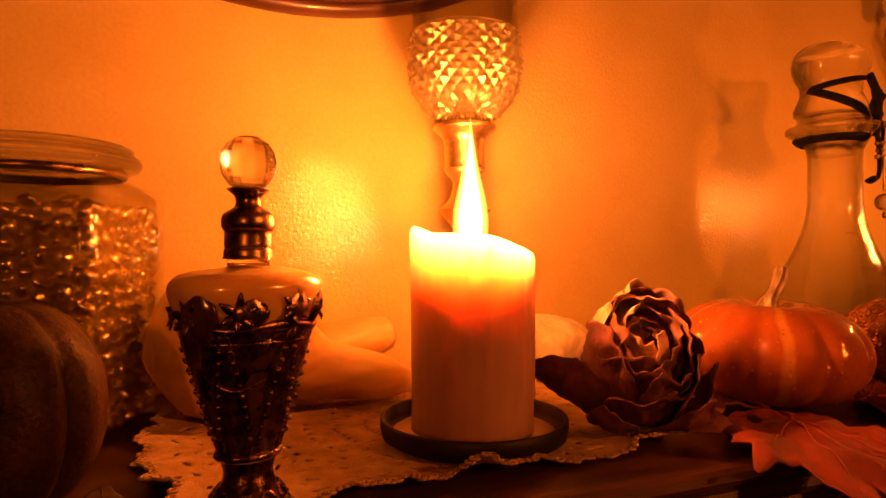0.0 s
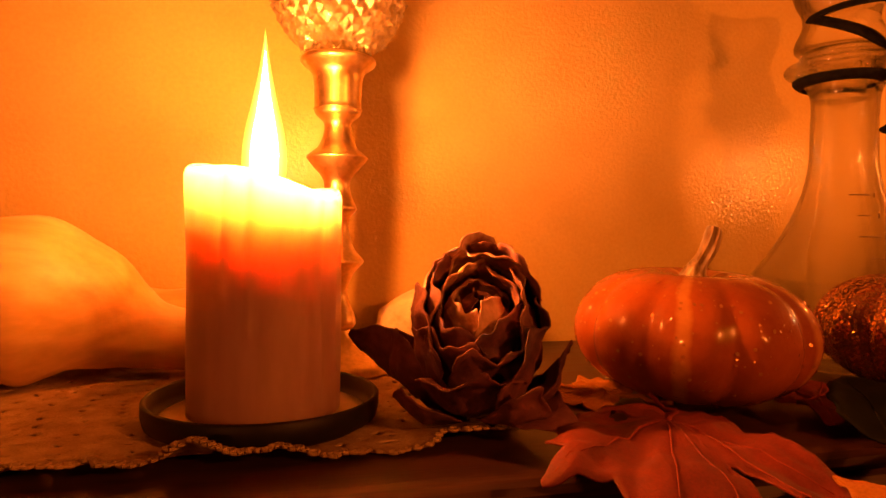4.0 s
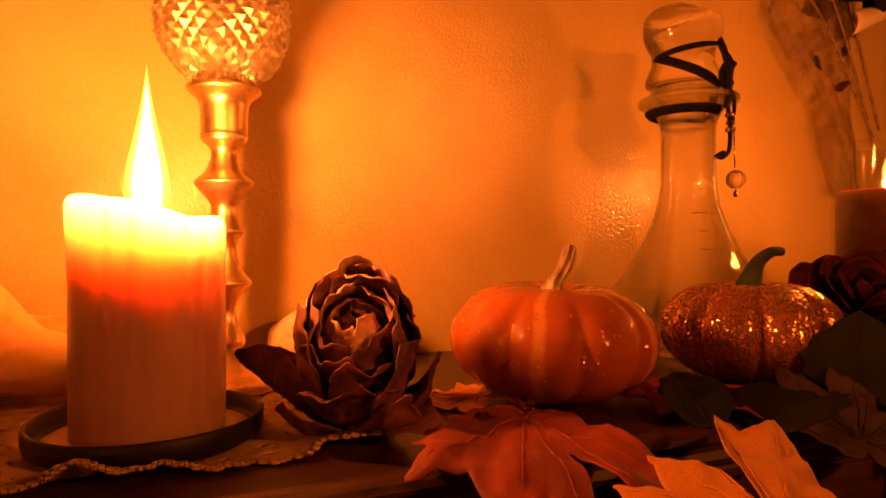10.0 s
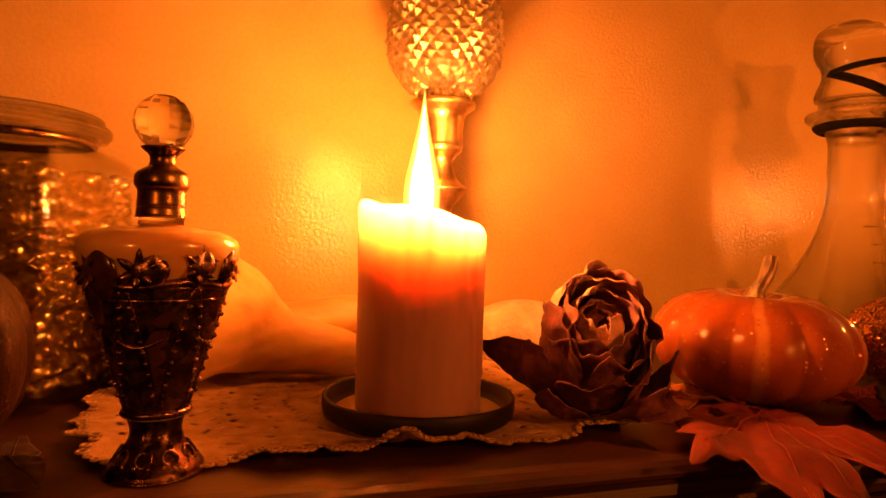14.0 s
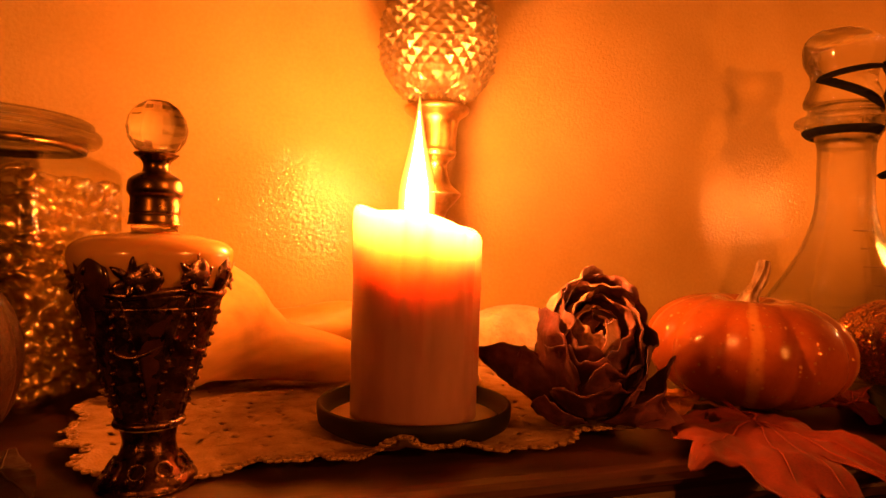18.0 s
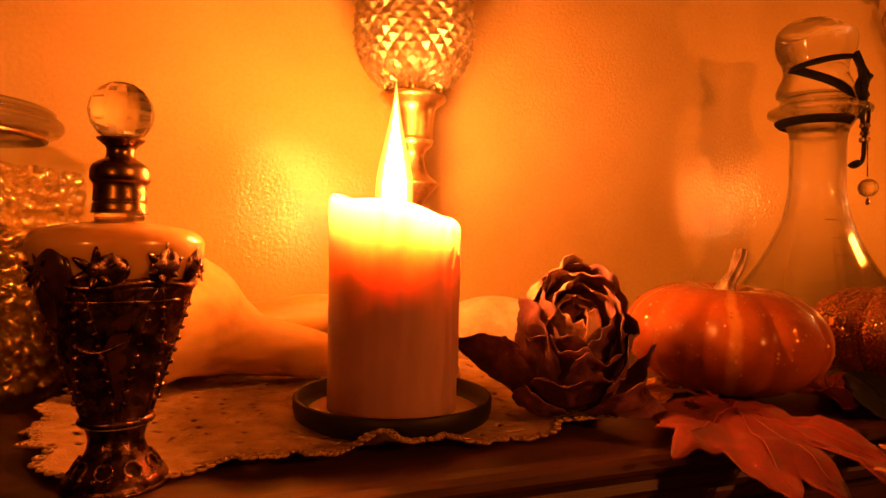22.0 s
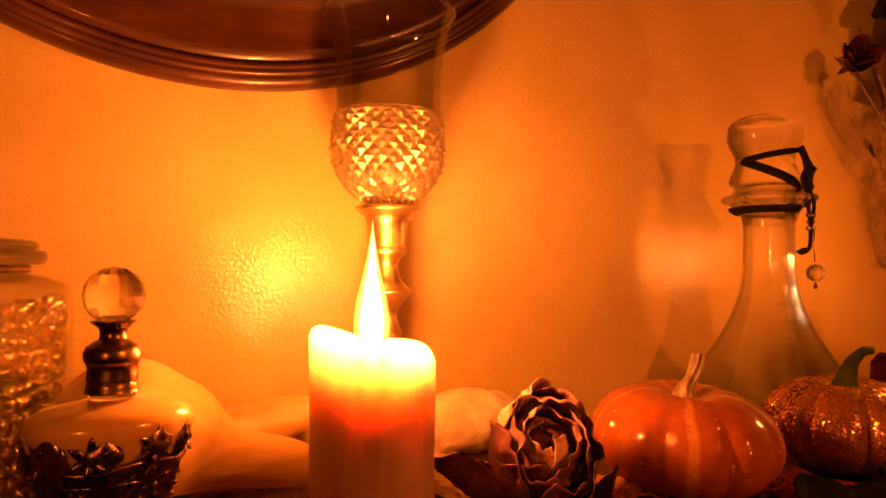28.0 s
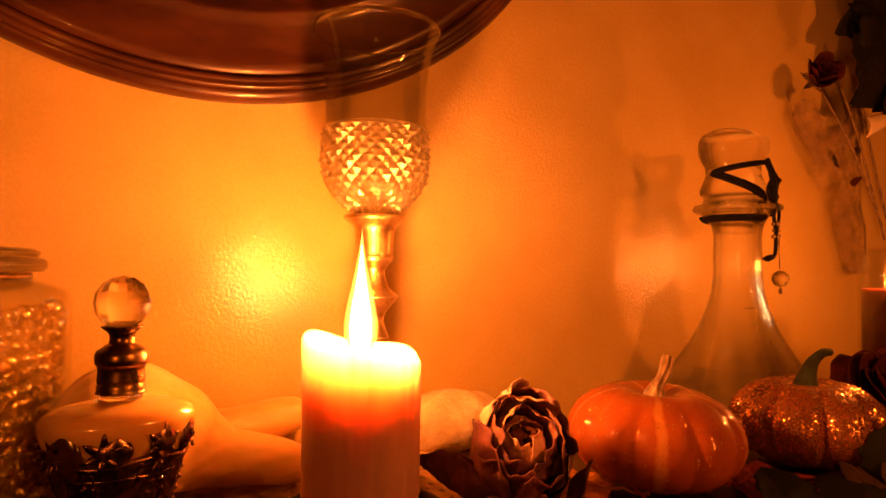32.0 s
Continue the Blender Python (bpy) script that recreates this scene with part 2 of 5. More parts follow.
M_ROSELIT = surface("lit_dried_petal", (0.28, 0.10, 0.085), (0.72, 0.44, 0.34), scale=60, rough=0.75, bump=0.5, dist=0.0012, fine=260, spread=0.16, lo=0.38, hi=0.58)
M_ROSEMID = surface("half_lit_rose_petal", (0.15, 0.050, 0.055), (0.38, 0.17, 0.155), scale=34, rough=0.75, bump=0.5, dist=0.0012, fine=260, spread=0.14, lo=0.40, hi=0.62)
M_REDROSE = surface("dark_red_petal", (0.028, 0.004, 0.005), (0.095, 0.012, 0.012), scale=45, rough=0.7, bump=0.3, fine=300, spec=0.2)
M_REDLEAF = surface("red_fabric_leaf", (0.13, 0.013, 0.006), (0.29, 0.034, 0.011), scale=32, rough=0.72, bump=0.35, dist=0.0006, fine=900, spread=0.14)
M_YELLEAF = surface("amber_fabric_leaf", (0.36, 0.125, 0.006), (0.52, 0.215, 0.012), scale=28, rough=0.72, bump=0.35, dist=0.0006, fine=900, spread=0.14)
M_BROWNLEAF = surface("brown_fabric_leaf", (0.02, 0.008, 0.005), (0.05, 0.019, 0.008), scale=30, rough=0.75, bump=0.35, fine=900, spread=0.15)
M_GREENLEAF = surface("dark_green_leaf", (0.002, 0.0035, 0.002), (0.007, 0.010, 0.005), scale=30, rough=0.7, spec=0.25, bump=0.3, fine=400, spread=0.15)
M_VEIN = surface("leaf_vein", (0.20, 0.019, 0.008), (0.32, 0.038, 0.012), scale=60, rough=0.7)
M_RIBBON = surface("black_velvet_ribbon", (0.004, 0.004, 0.005), (0.014, 0.012, 0.012), scale=200, rough=0.85, bump=0.4, fine=1500, spec=0.15)
M_DARKWAX = surface("plum_wax", (0.10, 0.028, 0.026), (0.15, 0.045, 0.04), scale=30, rough=0.35, sss=0.5, sscale=0.012, bump=0.05, fine=100)
M_PLATE = surface("polished_mahogany", (0.042, 0.011, 0.005), (0.10, 0.030, 0.010), scale=10, rough=0.38, bump=0.03, dist=0.0004, fine=60, stretch=(1, 2.5, 1), spread=0.1, coat=0.3)
def netting(name, colour, open_share):
    m, n, l, p = nodes_of(name)
    nz = noise_node(n, l, 38, 5)
    r = ramp_node(n, l, nz.outputs["Fac"], [(0.3, tuple(c * 0.7 for c in colour)), (0.7, colour)])
    l.new(r.outputs["Color"], p.inputs["Base Color"])
    p.inputs["Roughness"].default_value = 0.8
    tr, mx = n.new("ShaderNodeBsdfTransparent"), n.new("ShaderNodeMixShader")
    thin = ramp_node(n, l, noise_node(n, l, 26, 6, 0.7).outputs["Fac"], [(0.36, (open_share - 0.35,) * 3), (0.62, (1.0,) * 3)])
    l.new(thin.outputs["Color"], mx.inputs["Fac"])
    l.new(p.outputs[0], mx.inputs[1])
    l.new(tr.outputs[0], mx.inputs[2])
    l.new(mx.outputs[0], n["Material Output"].inputs["Surface"])
    return m


M_NET = netting("faded_netting", (0.34, 0.21, 0.09), 0.78)
M_PAPER = surface("cream_paper", (0.62, 0.50, 0.35), (0.74, 0.62, 0.46), scale=40, rough=0.8, bump=0.2, fine=300, spread=0.06)
M_TWIG = surface("dry_twig", (0.12, 0.08, 0.035), (0.30, 0.20, 0.10), scale=120, rough=0.8, bump=0.4, fine=500)
M_ETCH = surface("etched_mark", (0.16, 0.10, 0.05), (0.22, 0.14, 0.08), scale=100, rough=0.7)
M_GLASS = cut_glass("clear_glass", (0.995, 0.99, 0.975), 0.24, 0.03)
M_CLEAR = cut_glass("thin_clear_glass", (0.999, 0.998, 0.995), 0.34, 0.0, 1.5, 0.015, 0.06, (1, 1, 1))
M_CRYSTAL = cut_glass("cut_crystal", (1, 1, 1), 0.22, 0.02, 1.5, 0.03, 0.06, (1, 1, 1))
M_BOWL = cut_glass("cut_crystal_bowl", (1, 0.99, 0.95), 0.80, 0.02, 1.25, 0.26, 0.44, (1.0, 0.92, 0.64))
M_BOWLIN = cut_glass("smooth_crystal", (1, 0.995, 0.98), 0.95, 0.02)
M_STOPPER = cut_glass("heavy_clear_glass", (0.998, 0.995, 0.985), 0.25, 0.01, 1.42, 0.02, 0.07, (1, 1, 1))
M_BEADGLASS = cut_glass("golden_bead_glass", (0.99, 0.94, 0.62), 0.38, 0.04, 1.42, 0.52, 0.25, (1.0, 0.86, 0.38))
M_THIN = thin_glass("thin_glass", (0.997, 0.995, 0.99), 0.025, 1.5, 0.0, 0.22)
M_JARGLASS = thin_glass("jar_glass", (0.985, 0.985, 0.95), 0.06, 1.5, 0.0, 0.13)
M_MANTLE = flame_glow("flame_mantle", (1.0, 0.30, 0.03), (1.0, 0.40, 0.05), 0.75)
M_FLAME = flame_glow("candle_flame", (1.0, 0.55, 0.16), (1.0, 0.80, 0.45), 22.0)


# ---- mesh helpers ----
def finish(name, bm, material, smooth=True, creases=True):
    bmesh.ops.recalc_face_normals(bm, faces=bm.faces[:])
    me = bpy.data.meshes.new(name)
    bm.to_mesh(me)
    bm.free()
    me.materials.append(material)
    if smooth:
        me.polygons.foreach_set("use_smooth", [True] * len(me.polygons))
    return me


def empty(name, place=(0, 0, 0), turn=(0, 0, 0)):
    ob = new(name)
    ob.empty_display_size = 0.02
    ob.matrix_world = pose(*place, *turn)
    return ob


def part(name, bm, material, parent, label="", smooth=True):
    ob = new(name, finish(name, bm, material, smooth))
    ob.parent = parent
    if label:
        tagged(ob, label=label)
    return ob


def solid(name, bm, material, smooth=True):
    return new(name, finish(name, bm, material, smooth))


def lathe(profile, segments=48, bm=None, warp=None):
    """Turns (radius, z) pairs round the z axis; ends with radius 0 close themselves."""
    bm = bm or bmesh.new()
    rings = []
    for r, z in profile:
        if r < 1e-6:
            v = Vector((0, 0, z))
            rings.append([bm.verts.new(warp(v, 0) if warp else v)])
        else:
            ring = []
            for k in range(segments):
                a = math.tau * k / segments
                v = Vector((r * math.cos(a), r * math.sin(a), z))
                ring.append(bm.verts.new(warp(v, a) if warp else v))
            rings.append(ring)
    for a, b in zip(rings, rings[1:]):
        for k in range(segments):
            j = (k + 1) % segments
            if len(a) == 1 and len(b) == 1:
                continue
            if len(a) == 1:
                bm.faces.new((a[0], b[k], b[j]))
            elif len(b) == 1:
                bm.faces.new((a[k], b[0], a[j]))
            else:
                bm.faces.new((a[k], b[k], b[j], a[j]))
    return bm


def spline(pairs, steps=6):
    """Smooth curve through a few (radius, z) pairs."""
    out = []
    pts = [Vector(p) for p in pairs]
    for i in range(len(pts) - 1):
        p0, p1, p2, p3 = pts[max(i - 1, 0)], pts[i], pts[i + 1], pts[min(i + 2, len(pts) - 1)]
        for s in range(steps):
            u = s / steps
            out.append(0.5 * ((2 * p1) + (p2 - p0) * u + (2 * p0 - 5 * p1 + 4 * p2 - p3) * u * u + (3 * p1 - p0 - 3 * p2 + p3) * u ** 3))
    out.append(pts[-1])
    return out


def lathe_curve(pairs, steps=5, segments=48, warp=None):
    return lathe([(max(p[0], 0.0), p[1]) for p in spline(pairs, steps)], segments, warp=warp)


def tube(points, radius, sides=8, bm=None, ends=True, flat=1.0):
    """A round (or flattened) rod along points; radius is a number or a function of 0..1."""
    bm = bm or bmesh.new()
    pts = [Vector(p) for p in points]
    rings, side = [], None
    for i, p in enumerate(pts):
        d = (pts[min(i + 1, len(pts) - 1)] - pts[max(i - 1, 0)]).normalized()
        if side is None:
            side = d.orthogonal().normalized()
        side = (side - d * side.dot(d)).normalized()
        up = d.cross(side)
        r = radius(i / (len(pts) - 1)) if callable(radius) else radius
        rings.append([bm.verts.new(p + side * r * math.cos(math.tau * k / sides) + up * r * flat * math.sin(math.tau * k / sides)) for k in range(sides)])
    for a, b in zip(rings, rings[1:]):
        for k in range(sides):
            j = (k + 1) % sides
            bm.faces.new((a[k], a[j], b[j], b[k]))
    if ends:
        bm.faces.new(rings[0][::-1])
        bm.faces.new(rings[-1])
    return bm


def curve3(points, steps=6):
    return spline(points, steps)


def sheet(fn, nu, nv, thick, closed=False):
    """A thin shell with two sides over fn(u, v) in 0..1; thickness goes along the normals."""
    bm = bmesh.new()
    cols = nu if closed else nu + 1
    grid = [[fn(i / nu, j / nv) for j in range(nv + 1)] for i in range(cols)]
    tops, bots = [], []
    for i in range(cols):
        a, b = [], []
        for j in range(nv + 1):
            i0, i1 = ((i - 1) % cols, (i + 1) % cols) if closed else (max(i - 1, 0), min(i + 1, cols - 1))
            du = grid[i1][j] - grid[i0][j]
            dv = grid[i][min(j + 1, nv)] - grid[i][max(j - 1, 0)]
            nrm = du.cross(dv)
            nrm = nrm.normalized() if nrm.length > 1e-12 else Vector((0, 0, 1))
            a.append(bm.verts.new(grid[i][j] + nrm * thick / 2))
            b.append(bm.verts.new(grid[i][j] - nrm * thick / 2))
        tops.append(a)
        bots.append(b)
    span = cols if closed else cols - 1
    for i in range(span):
        k = (i + 1) % cols
        for j in range(nv):
            bm.faces.new((tops[i][j], tops[k][j], tops[k][j + 1], tops[i][j + 1]))
            bm.faces.new((bots[i][j], bots[i][j + 1], bots[k][j + 1], bots[k][j]))
        for j, flip in ((0, 1), (nv, 0)):
            q = (tops[i][j], bots[i][j], bots[k][j], tops[k][j])
            bm.faces.new(q if flip else q[::-1])
    if not closed:
        for i, flip in ((0, 0), (cols - 1, 1)):
            for j in range(nv):
                q = (tops[i][j], bots[i][j], bots[i][j + 1], tops[i][j + 1])
                bm.faces.new(q if flip else q[::-1])
    return bm


def block(x0, x1, y0, y1, z0, z1, bevel=0.0):
    bm = bmesh.new()
    bmesh.ops.create_cube(bm, size=1)
    bmesh.ops.scale(bm, vec=(x1 - x0, y1 - y0, z1 - z0), verts=bm.verts)
    bmesh.ops.translate(bm, vec=((x0 + x1) / 2, (y0 + y1) / 2, (z0 + z1) / 2), verts=bm.verts)
    if bevel:
        bmesh.ops.bevel(bm, geom=bm.edges[:], offset=bevel, segments=2, affect="EDGES")
    return bm


def extrude_x(profile, x0, x1):
    """A closed (y, z) outline pulled along x."""
    bm = bmesh.new()
    a = [bm.verts.new((x0, y, z)) for y, z in profile]
    b = [bm.verts.new((x1, y, z)) for y, z in profile]
    for k in range(len(profile)):
        j = (k + 1) % len(profile)
        bm.faces.new((a[k], a[j], b[j], b[k]))
    bm.faces.new(a[::-1])
    bm.faces.new(b)
    return bm


def jit(v, size, amount, seed=0.0):
    return noise.noise(Vector(v) * size + Vector((seed, seed * 1.7, -seed))) * amount


# ---- structure ----
EDGE, WALL_Y = 0.235, 0.530
tagged(solid("wall_north", block(-2.2, 3.2, WALL_Y, WALL_Y + 0.12, -1.1, 1.5), M_WALL, False), "cream painted wall with a fine pebbled sheen", "wall", kind="structure")
for nm, box in (("wall_west", (-2.32, -2.2, -3.0, WALL_Y + 0.12, -1.1, 1.5)), ("wall_east", (3.2, 3.32, -3.0, WALL_Y + 0.12, -1.1, 1.5)), ("wall_south", (-2.32, 3.32, -3.12, -3.0, -1.1, 1.5))):
    tagged(solid(nm, block(*box), M_ROOM, False), "plain dim wall closing the dark room", "wall", kind="structure")
tagged(solid("floor", block(-2.3, 3.3, -3.1, WALL_Y + 0.1, -1.2, -1.1), M_WOOD, False), "dark wooden floor of the room", "floor", kind="structure")
tagged(solid("ceiling", block(-2.3, 3.3, -3.1, WALL_Y + 0.1, 1.5, 1.6), M_ROOM, False), "plain dim ceiling of the room", "ceiling", kind="structure")


def sideboard():
    base = empty("sideboard", (0.4, 0.38, -1.1))
    def put(name, bm, mat, label=""):
        bmesh.ops.translate(bm, vec=(-0.4, -0.38, 1.1), verts=bm.verts)
        return part(name, bm, mat, base, label, False)
    put("top_board", extrude_x([(EDGE + 0.012, 0.0), (EDGE + 0.007, -0.0006), (EDGE + 0.003, -0.0022), (EDGE + 0.0005, -0.0048), (EDGE + 0.001, -0.007), (EDGE + 0.006, -0.008), (WALL_Y - 0.001, -0.008), (WALL_Y - 0.001, 0.0)], -0.7, 1.5), M_WOOD)
    put("edge_moulding", extrude_x([(EDGE + 0.006, -0.0085), (EDGE + 0.001, -0.010), (EDGE - 0.001, -0.014), (EDGE + 0.001, -0.018), (EDGE + 0.006, -0.019), (EDGE + 0.004, -0.022), (EDGE + 0.005, -0.027),
                                    (EDGE + 0.012, -0.031), (EDGE + 0.03, -0.031), (EDGE + 0.03, -0.0085)], -0.7, 1.5), M_TRIM, "worn lighter wooden moulding")
    put("carcass", block(-0.68, 1.48, EDGE + 0.030, WALL_Y - 0.002, -1.1, -0.0315), M_WOOD)
    for k in range(3):
        x = -0.66 + k * 0.72
        d = put("drawer_front", block(x, x + 0.69, EDGE + 0.016, EDGE + 0.0295, -0.20, -0.036, 0.002), M_WOOD)
        for hx in (0.20, 0.49):
            hb = tube(curve3([(x + hx - 0.045, EDGE + 0.014, -0.055), (x + hx - 0.04, EDGE - 0.004, -0.058), (x + hx, EDGE - 0.008, -0.075), (x + hx + 0.04, EDGE - 0.004, -0.058), (x + hx + 0.045, EDGE + 0.014, -0.055)]), 0.003)
            bmesh.ops.translate(hb, vec=(-0.4, -0.38, 1.1), verts=hb.verts)
            part("handle", hb, M_BRASS, d, "brass bail handle")
    tagged(base, "dark polished wooden sideboard with a moulded front edge", "sideboard")


sideboard()


# ---- round framed plaque on the wall ----
def plaque():
    base = empty("round_wall_plaque", (0.077, WALL_Y - 0.001, 0.685), (90, 0, 0))
    R = 0.38
    rim = [(R - 0.002, 0.0), (R, 0.005), (R - 0.001, 0.010), (R - 0.0035, 0.0142), (R - 0.007, 0.0160), (R - 0.0095, 0.0158), (R - 0.0105, 0.0150), (R - 0.012, 0.0170), (R - 0.0142, 0.0172), (R - 0.016, 0.0148), (R - 0.0175, 0.0162), (R - 0.0205, 0.0160), (R - 0.0225, 0.0130), (R - 0.0235, 0.0)]
    part("rim", lathe(rim, 160), M_PLATE, base)
    field = [(R - 0.0233, 0.0), (R - 0.0233, 0.0122), (R - 0.035, 0.0105), (R - 0.050, 0.0095), (R - 0.066, 0.0095), (R - 0.073, 0.0105), (R - 0.0765, 0.0128), (R - 0.0805, 0.0130), (R - 0.085, 0.0100), (R - 0.12, 0.007), (0.0, 0.006)]
    part("dished_field", lathe(field, 128), M_PLATE, base)
    tagged(base, "large round polished mahogany plaque with ridged rim on the wall", "plaque")


plaque()


# ---- pillar candle on its dish ----
def pillar_candle():
    base = empty("pillar_candle", (0.155, 0.334, 0.006))
    R = 0.0358
    def warp(v, a):
        r = math.hypot(v.x, v.y)
        z = v.z
        if z > 0.08 and r > 0.002:
            lift = 0.0065 * math.cos(a - math.radians(165)) + 0.0022 * math.sin(3 * a + 0.5)
            z += lift * min(1.0, (z - 0.08) / 0.02) * min(1.0, r / R)
        k = 1 + 0.012 * math.sin(2 * a + 1) * (z / 0.1) + jit((v.x * 1, v.y * 1, z * 0.3), 60, 0.012)
        for d0, low, wide in ((-62, 0.004, 0.075), (-48, 0.012, 0.05), (-100, 0.040, 0.06), (-28, 0.02, 0.08), (-118, 0.055, 0.05)):
            d = (a - math.radians(d0) + math.pi) % math.tau - math.pi + 0.03 * math.sin(z * 90 + d0)
            if r > 0.03 and z > low:
                k += (0.026 if z > low + 0.004 else 0.04) * math.exp(-(d / wide) ** 2)
        if z > 0.075:
            k += 0.025 * min(1.0, (z - 0.075) / 0.03) * max(0.0, math.cos(a - math.radians(190)))
        return Vector((v.x * k, v.y * k, z))
    prof = [(0.0, 0.0), (R - 0.002, 0.0), (R, 0.0015)] + [(R, 0.0015 + 0.1065 * k / 26) for k in range(1, 27)]
    prof += [(R - 0.0008, 0.1105), (R - 0.0018, 0.1120), (R - 0.0032, 0.1112), (R - 0.0045, 0.107), (R - 0.0062, 0.1015), (R - 0.0088, 0.096), (R - 0.0125, 0.090), (R - 0.016, 0.084), (R - 0.0200, 0.077), (R - 0.0250, 0.067), (0.0072, 0.057), (0.0042, 0.046), (0.0, 0.042)]
    part("wax_pillar", lathe(prof, 168, warp=warp), M_WAX, base)
    part("wick", tube(curve3([(0, 0, 0.041), (0.0006, 0, 0.080), (-0.0012, 0.0004, 0.106)]), 0.0011), M_WICK, base)
    fl = [(0.0, 0.0), (0.0044, 0.004), (0.0072, 0.013), (0.0080, 0.024), (0.0070, 0.035), (0.0048, 0.047), (0.0027, 0.059), (0.0012, 0.070), (0.0, 0.081)]
    f = lathe_curve([(r * 0.82, 0.002 + z * 0.90) for r, z in fl], 4, 32)
    bmesh.ops.translate(f, vec=(-0.0012, 0, 0.0985), verts=f.verts)
    core = part("flame", f, M_FLAME, base, "tall bright teardrop flame")
    for wide, tall in ((0.90, 0.93), (0.98, 0.96), (1.07, 1.0), (1.18, 1.04), (1.32, 1.08)):
        f = lathe_curve([(r * wide, (1 - tall) * 0.03 + z * tall) for r, z in fl], 4, 32)
        bmesh.ops.translate(f, vec=(-0.0012, 0, 0.0985), verts=f.verts)
        part("flame_mantle", f, M_MANTLE, core, "soft orange flame edge")
    tagged(base, "mauve pillar candle burning with a tall flame, wax drips", "candle")
    dish = empty("candle_dish", (0.155, 0.332, 0.0022))
    D = 0.0545
    part("bowl", lathe([(0, 0), (D - 0.006, 0), (D - 0.001, 0.003), (D, 0.0075), (D, 0.0125), (D - 0.001, 0.0135), (D - 0.0024, 0.0128), (D - 0.003, 0.007), (D - 0.006, 0.0036), (0, 0.0034)], 96), M_DISH, dish)
    part("wax_pool", lathe([(0, 0.0035), (D - 0.0062, 0.0038), (D - 0.008, 0.0048), (0.036, 0.0052), (0.0, 0.0052)], 64), M_DRIP, dish, "thin pool of spilled wax")
    tagged(dish, "round shallow black candle dish on a lace doily", "dish")


pillar_candle()


# ---- brass candlestick with a crystal hurricane shade ----
def candlestick():
    base = empty("brass_candlestick", (0.197, 0.439, 0.002))
    part("foot", lathe_curve([(0.0, 0.0), (0.036, 0.0), (0.038, 0.003), (0.034, 0.007), (0.022, 0.012), (0.013, 0.020), (0.0095, 0.028)], 4), M_BRASS, base)
    part("stem", lathe_curve([(0.0085, 0.026), (0.0128, 0.029), (0.0132, 0.034), (0.0085, 0.046), (0.0078, 0.054), (0.012, 0.064), (0.0172, 0.070), (0.0175, 0.073), (0.0118, 0.080), (0.0080, 0.092), (0.0085, 0.100),
                              (0.0130, 0.106), (0.0108, 0.112), (0.0086, 0.120), (0.0100, 0.127), (0.0190, 0.138), (0.0192, 0.141), (0.0125, 0.147), (0.0090, 0.157), (0.0095, 0.163), (0.0145, 0.168), (0.0152, 0.172)], 4), M_BRASS, base)
    part("cup", lathe_curve([(0.0, 0.1705), (0.0146, 0.1705), (0.0152, 0.174), (0.0156, 0.186), (0.0172, 0.195), (0.0235, 0.2005), (0.0245, 0.2025), (0.0235, 0.2045), (0.017, 0.2035), (0.0145, 0.200), (0.0135, 0.186), (0.0, 0.184)], 4), M_BRASS, base)
    tagged(base, "turned brass candlestick with ringed stem and flared cup", "candlestick")
    shade = empty("hurricane_shade", (0.197, 0.439, 0.2062))
    # cut lower bowl: raised diamond points between crossing grooves
    bm = bmesh.new()
    outer = spline([(0.0120, 0.0), (0.0200, 0.004), (0.0300, 0.0115), (0.0375, 0.0215), (0.0415, 0.0325), (0.0430, 0.0435), (0.0428, 0.0535), (0.0415, 0.0625), (0.0405, 0.0700)], 4)
    rows, seg = 19, 25
    def bowl_at(j, a, out=0.0):
        f = j / (rows - 1) * (len(outer) - 1)
        i = min(int(f), len(outer) - 2)
        p = outer[i].lerp(outer[i + 1], f - i)
        r = max(p[0] + out, 0.003)
        return Vector((r * math.cos(a), r * math.sin(a), p[1] + (0.006 if out < 0 and j < 3 else 0.0)))
    step, cut = math.tau / seg, random.Random(6)
    rings = [[bm.verts.new(bowl_at(j, step * (k + 0.5 * (j % 2)), -0.0008 if 0 < j < rows - 1 else 0.0)) for k in range(seg)] for j in range(rows)]
    for j in range(rows - 2):
        for k in range(seg):
            lo, hi = rings[j][k], rings[j + 2][k]
            l, r = (rings[j + 1][(k - 1) % seg], rings[j + 1][k]) if j % 2 == 0 else (rings[j + 1][k], rings[j + 1][(k + 1) % seg])
            tip = bm.verts.new(bowl_at(j + 1, step * (k + 0.5 * (j % 2) + cut.uniform(-0.16, 0.16)), 0.0021 + cut.uniform(-0.0014, 0.0010)) + Vector((0, 0, cut.uniform(-0.001, 0.001))))
            for a, b in ((lo, r), (r, hi), (hi, l), (l, lo)):
                bm.faces.new((a, b, tip))
    for j, up in ((0, 1), (rows - 1, -1)):
        for k in range(seg):
            mid = rings[j + up][k] if j % 2 == 0 else rings[j + up][(k + 1) % seg]
            bm.faces.new((rings[j][k], rings[j][(k + 1) % seg], mid))
    lip = [bm.verts.new(bowl_at(rows - 1, step * (k + 0.5 * ((rows - 1) % 2)), -0.0050)) for k in range(seg)]
    bm.faces.new(rings[0][::-1])
    for k in range(seg):
        bm.faces.new((rings[-1][k], rings[-1][(k + 1) % seg], lip[(k + 1) % seg], lip[k]))
    part("cut_bowl", bm, M_BOWL, shade, "diamond-cut crystal bowl", False)
    part("bowl_inside", lathe([(0.0, 0.0105)] + [(max(p[0] - 0.0050, 0.003), max(p[1], 0.0110)) for p in outer[4:]], 64), M_BOWLIN, shade, "smooth inside of the crystal bowl")
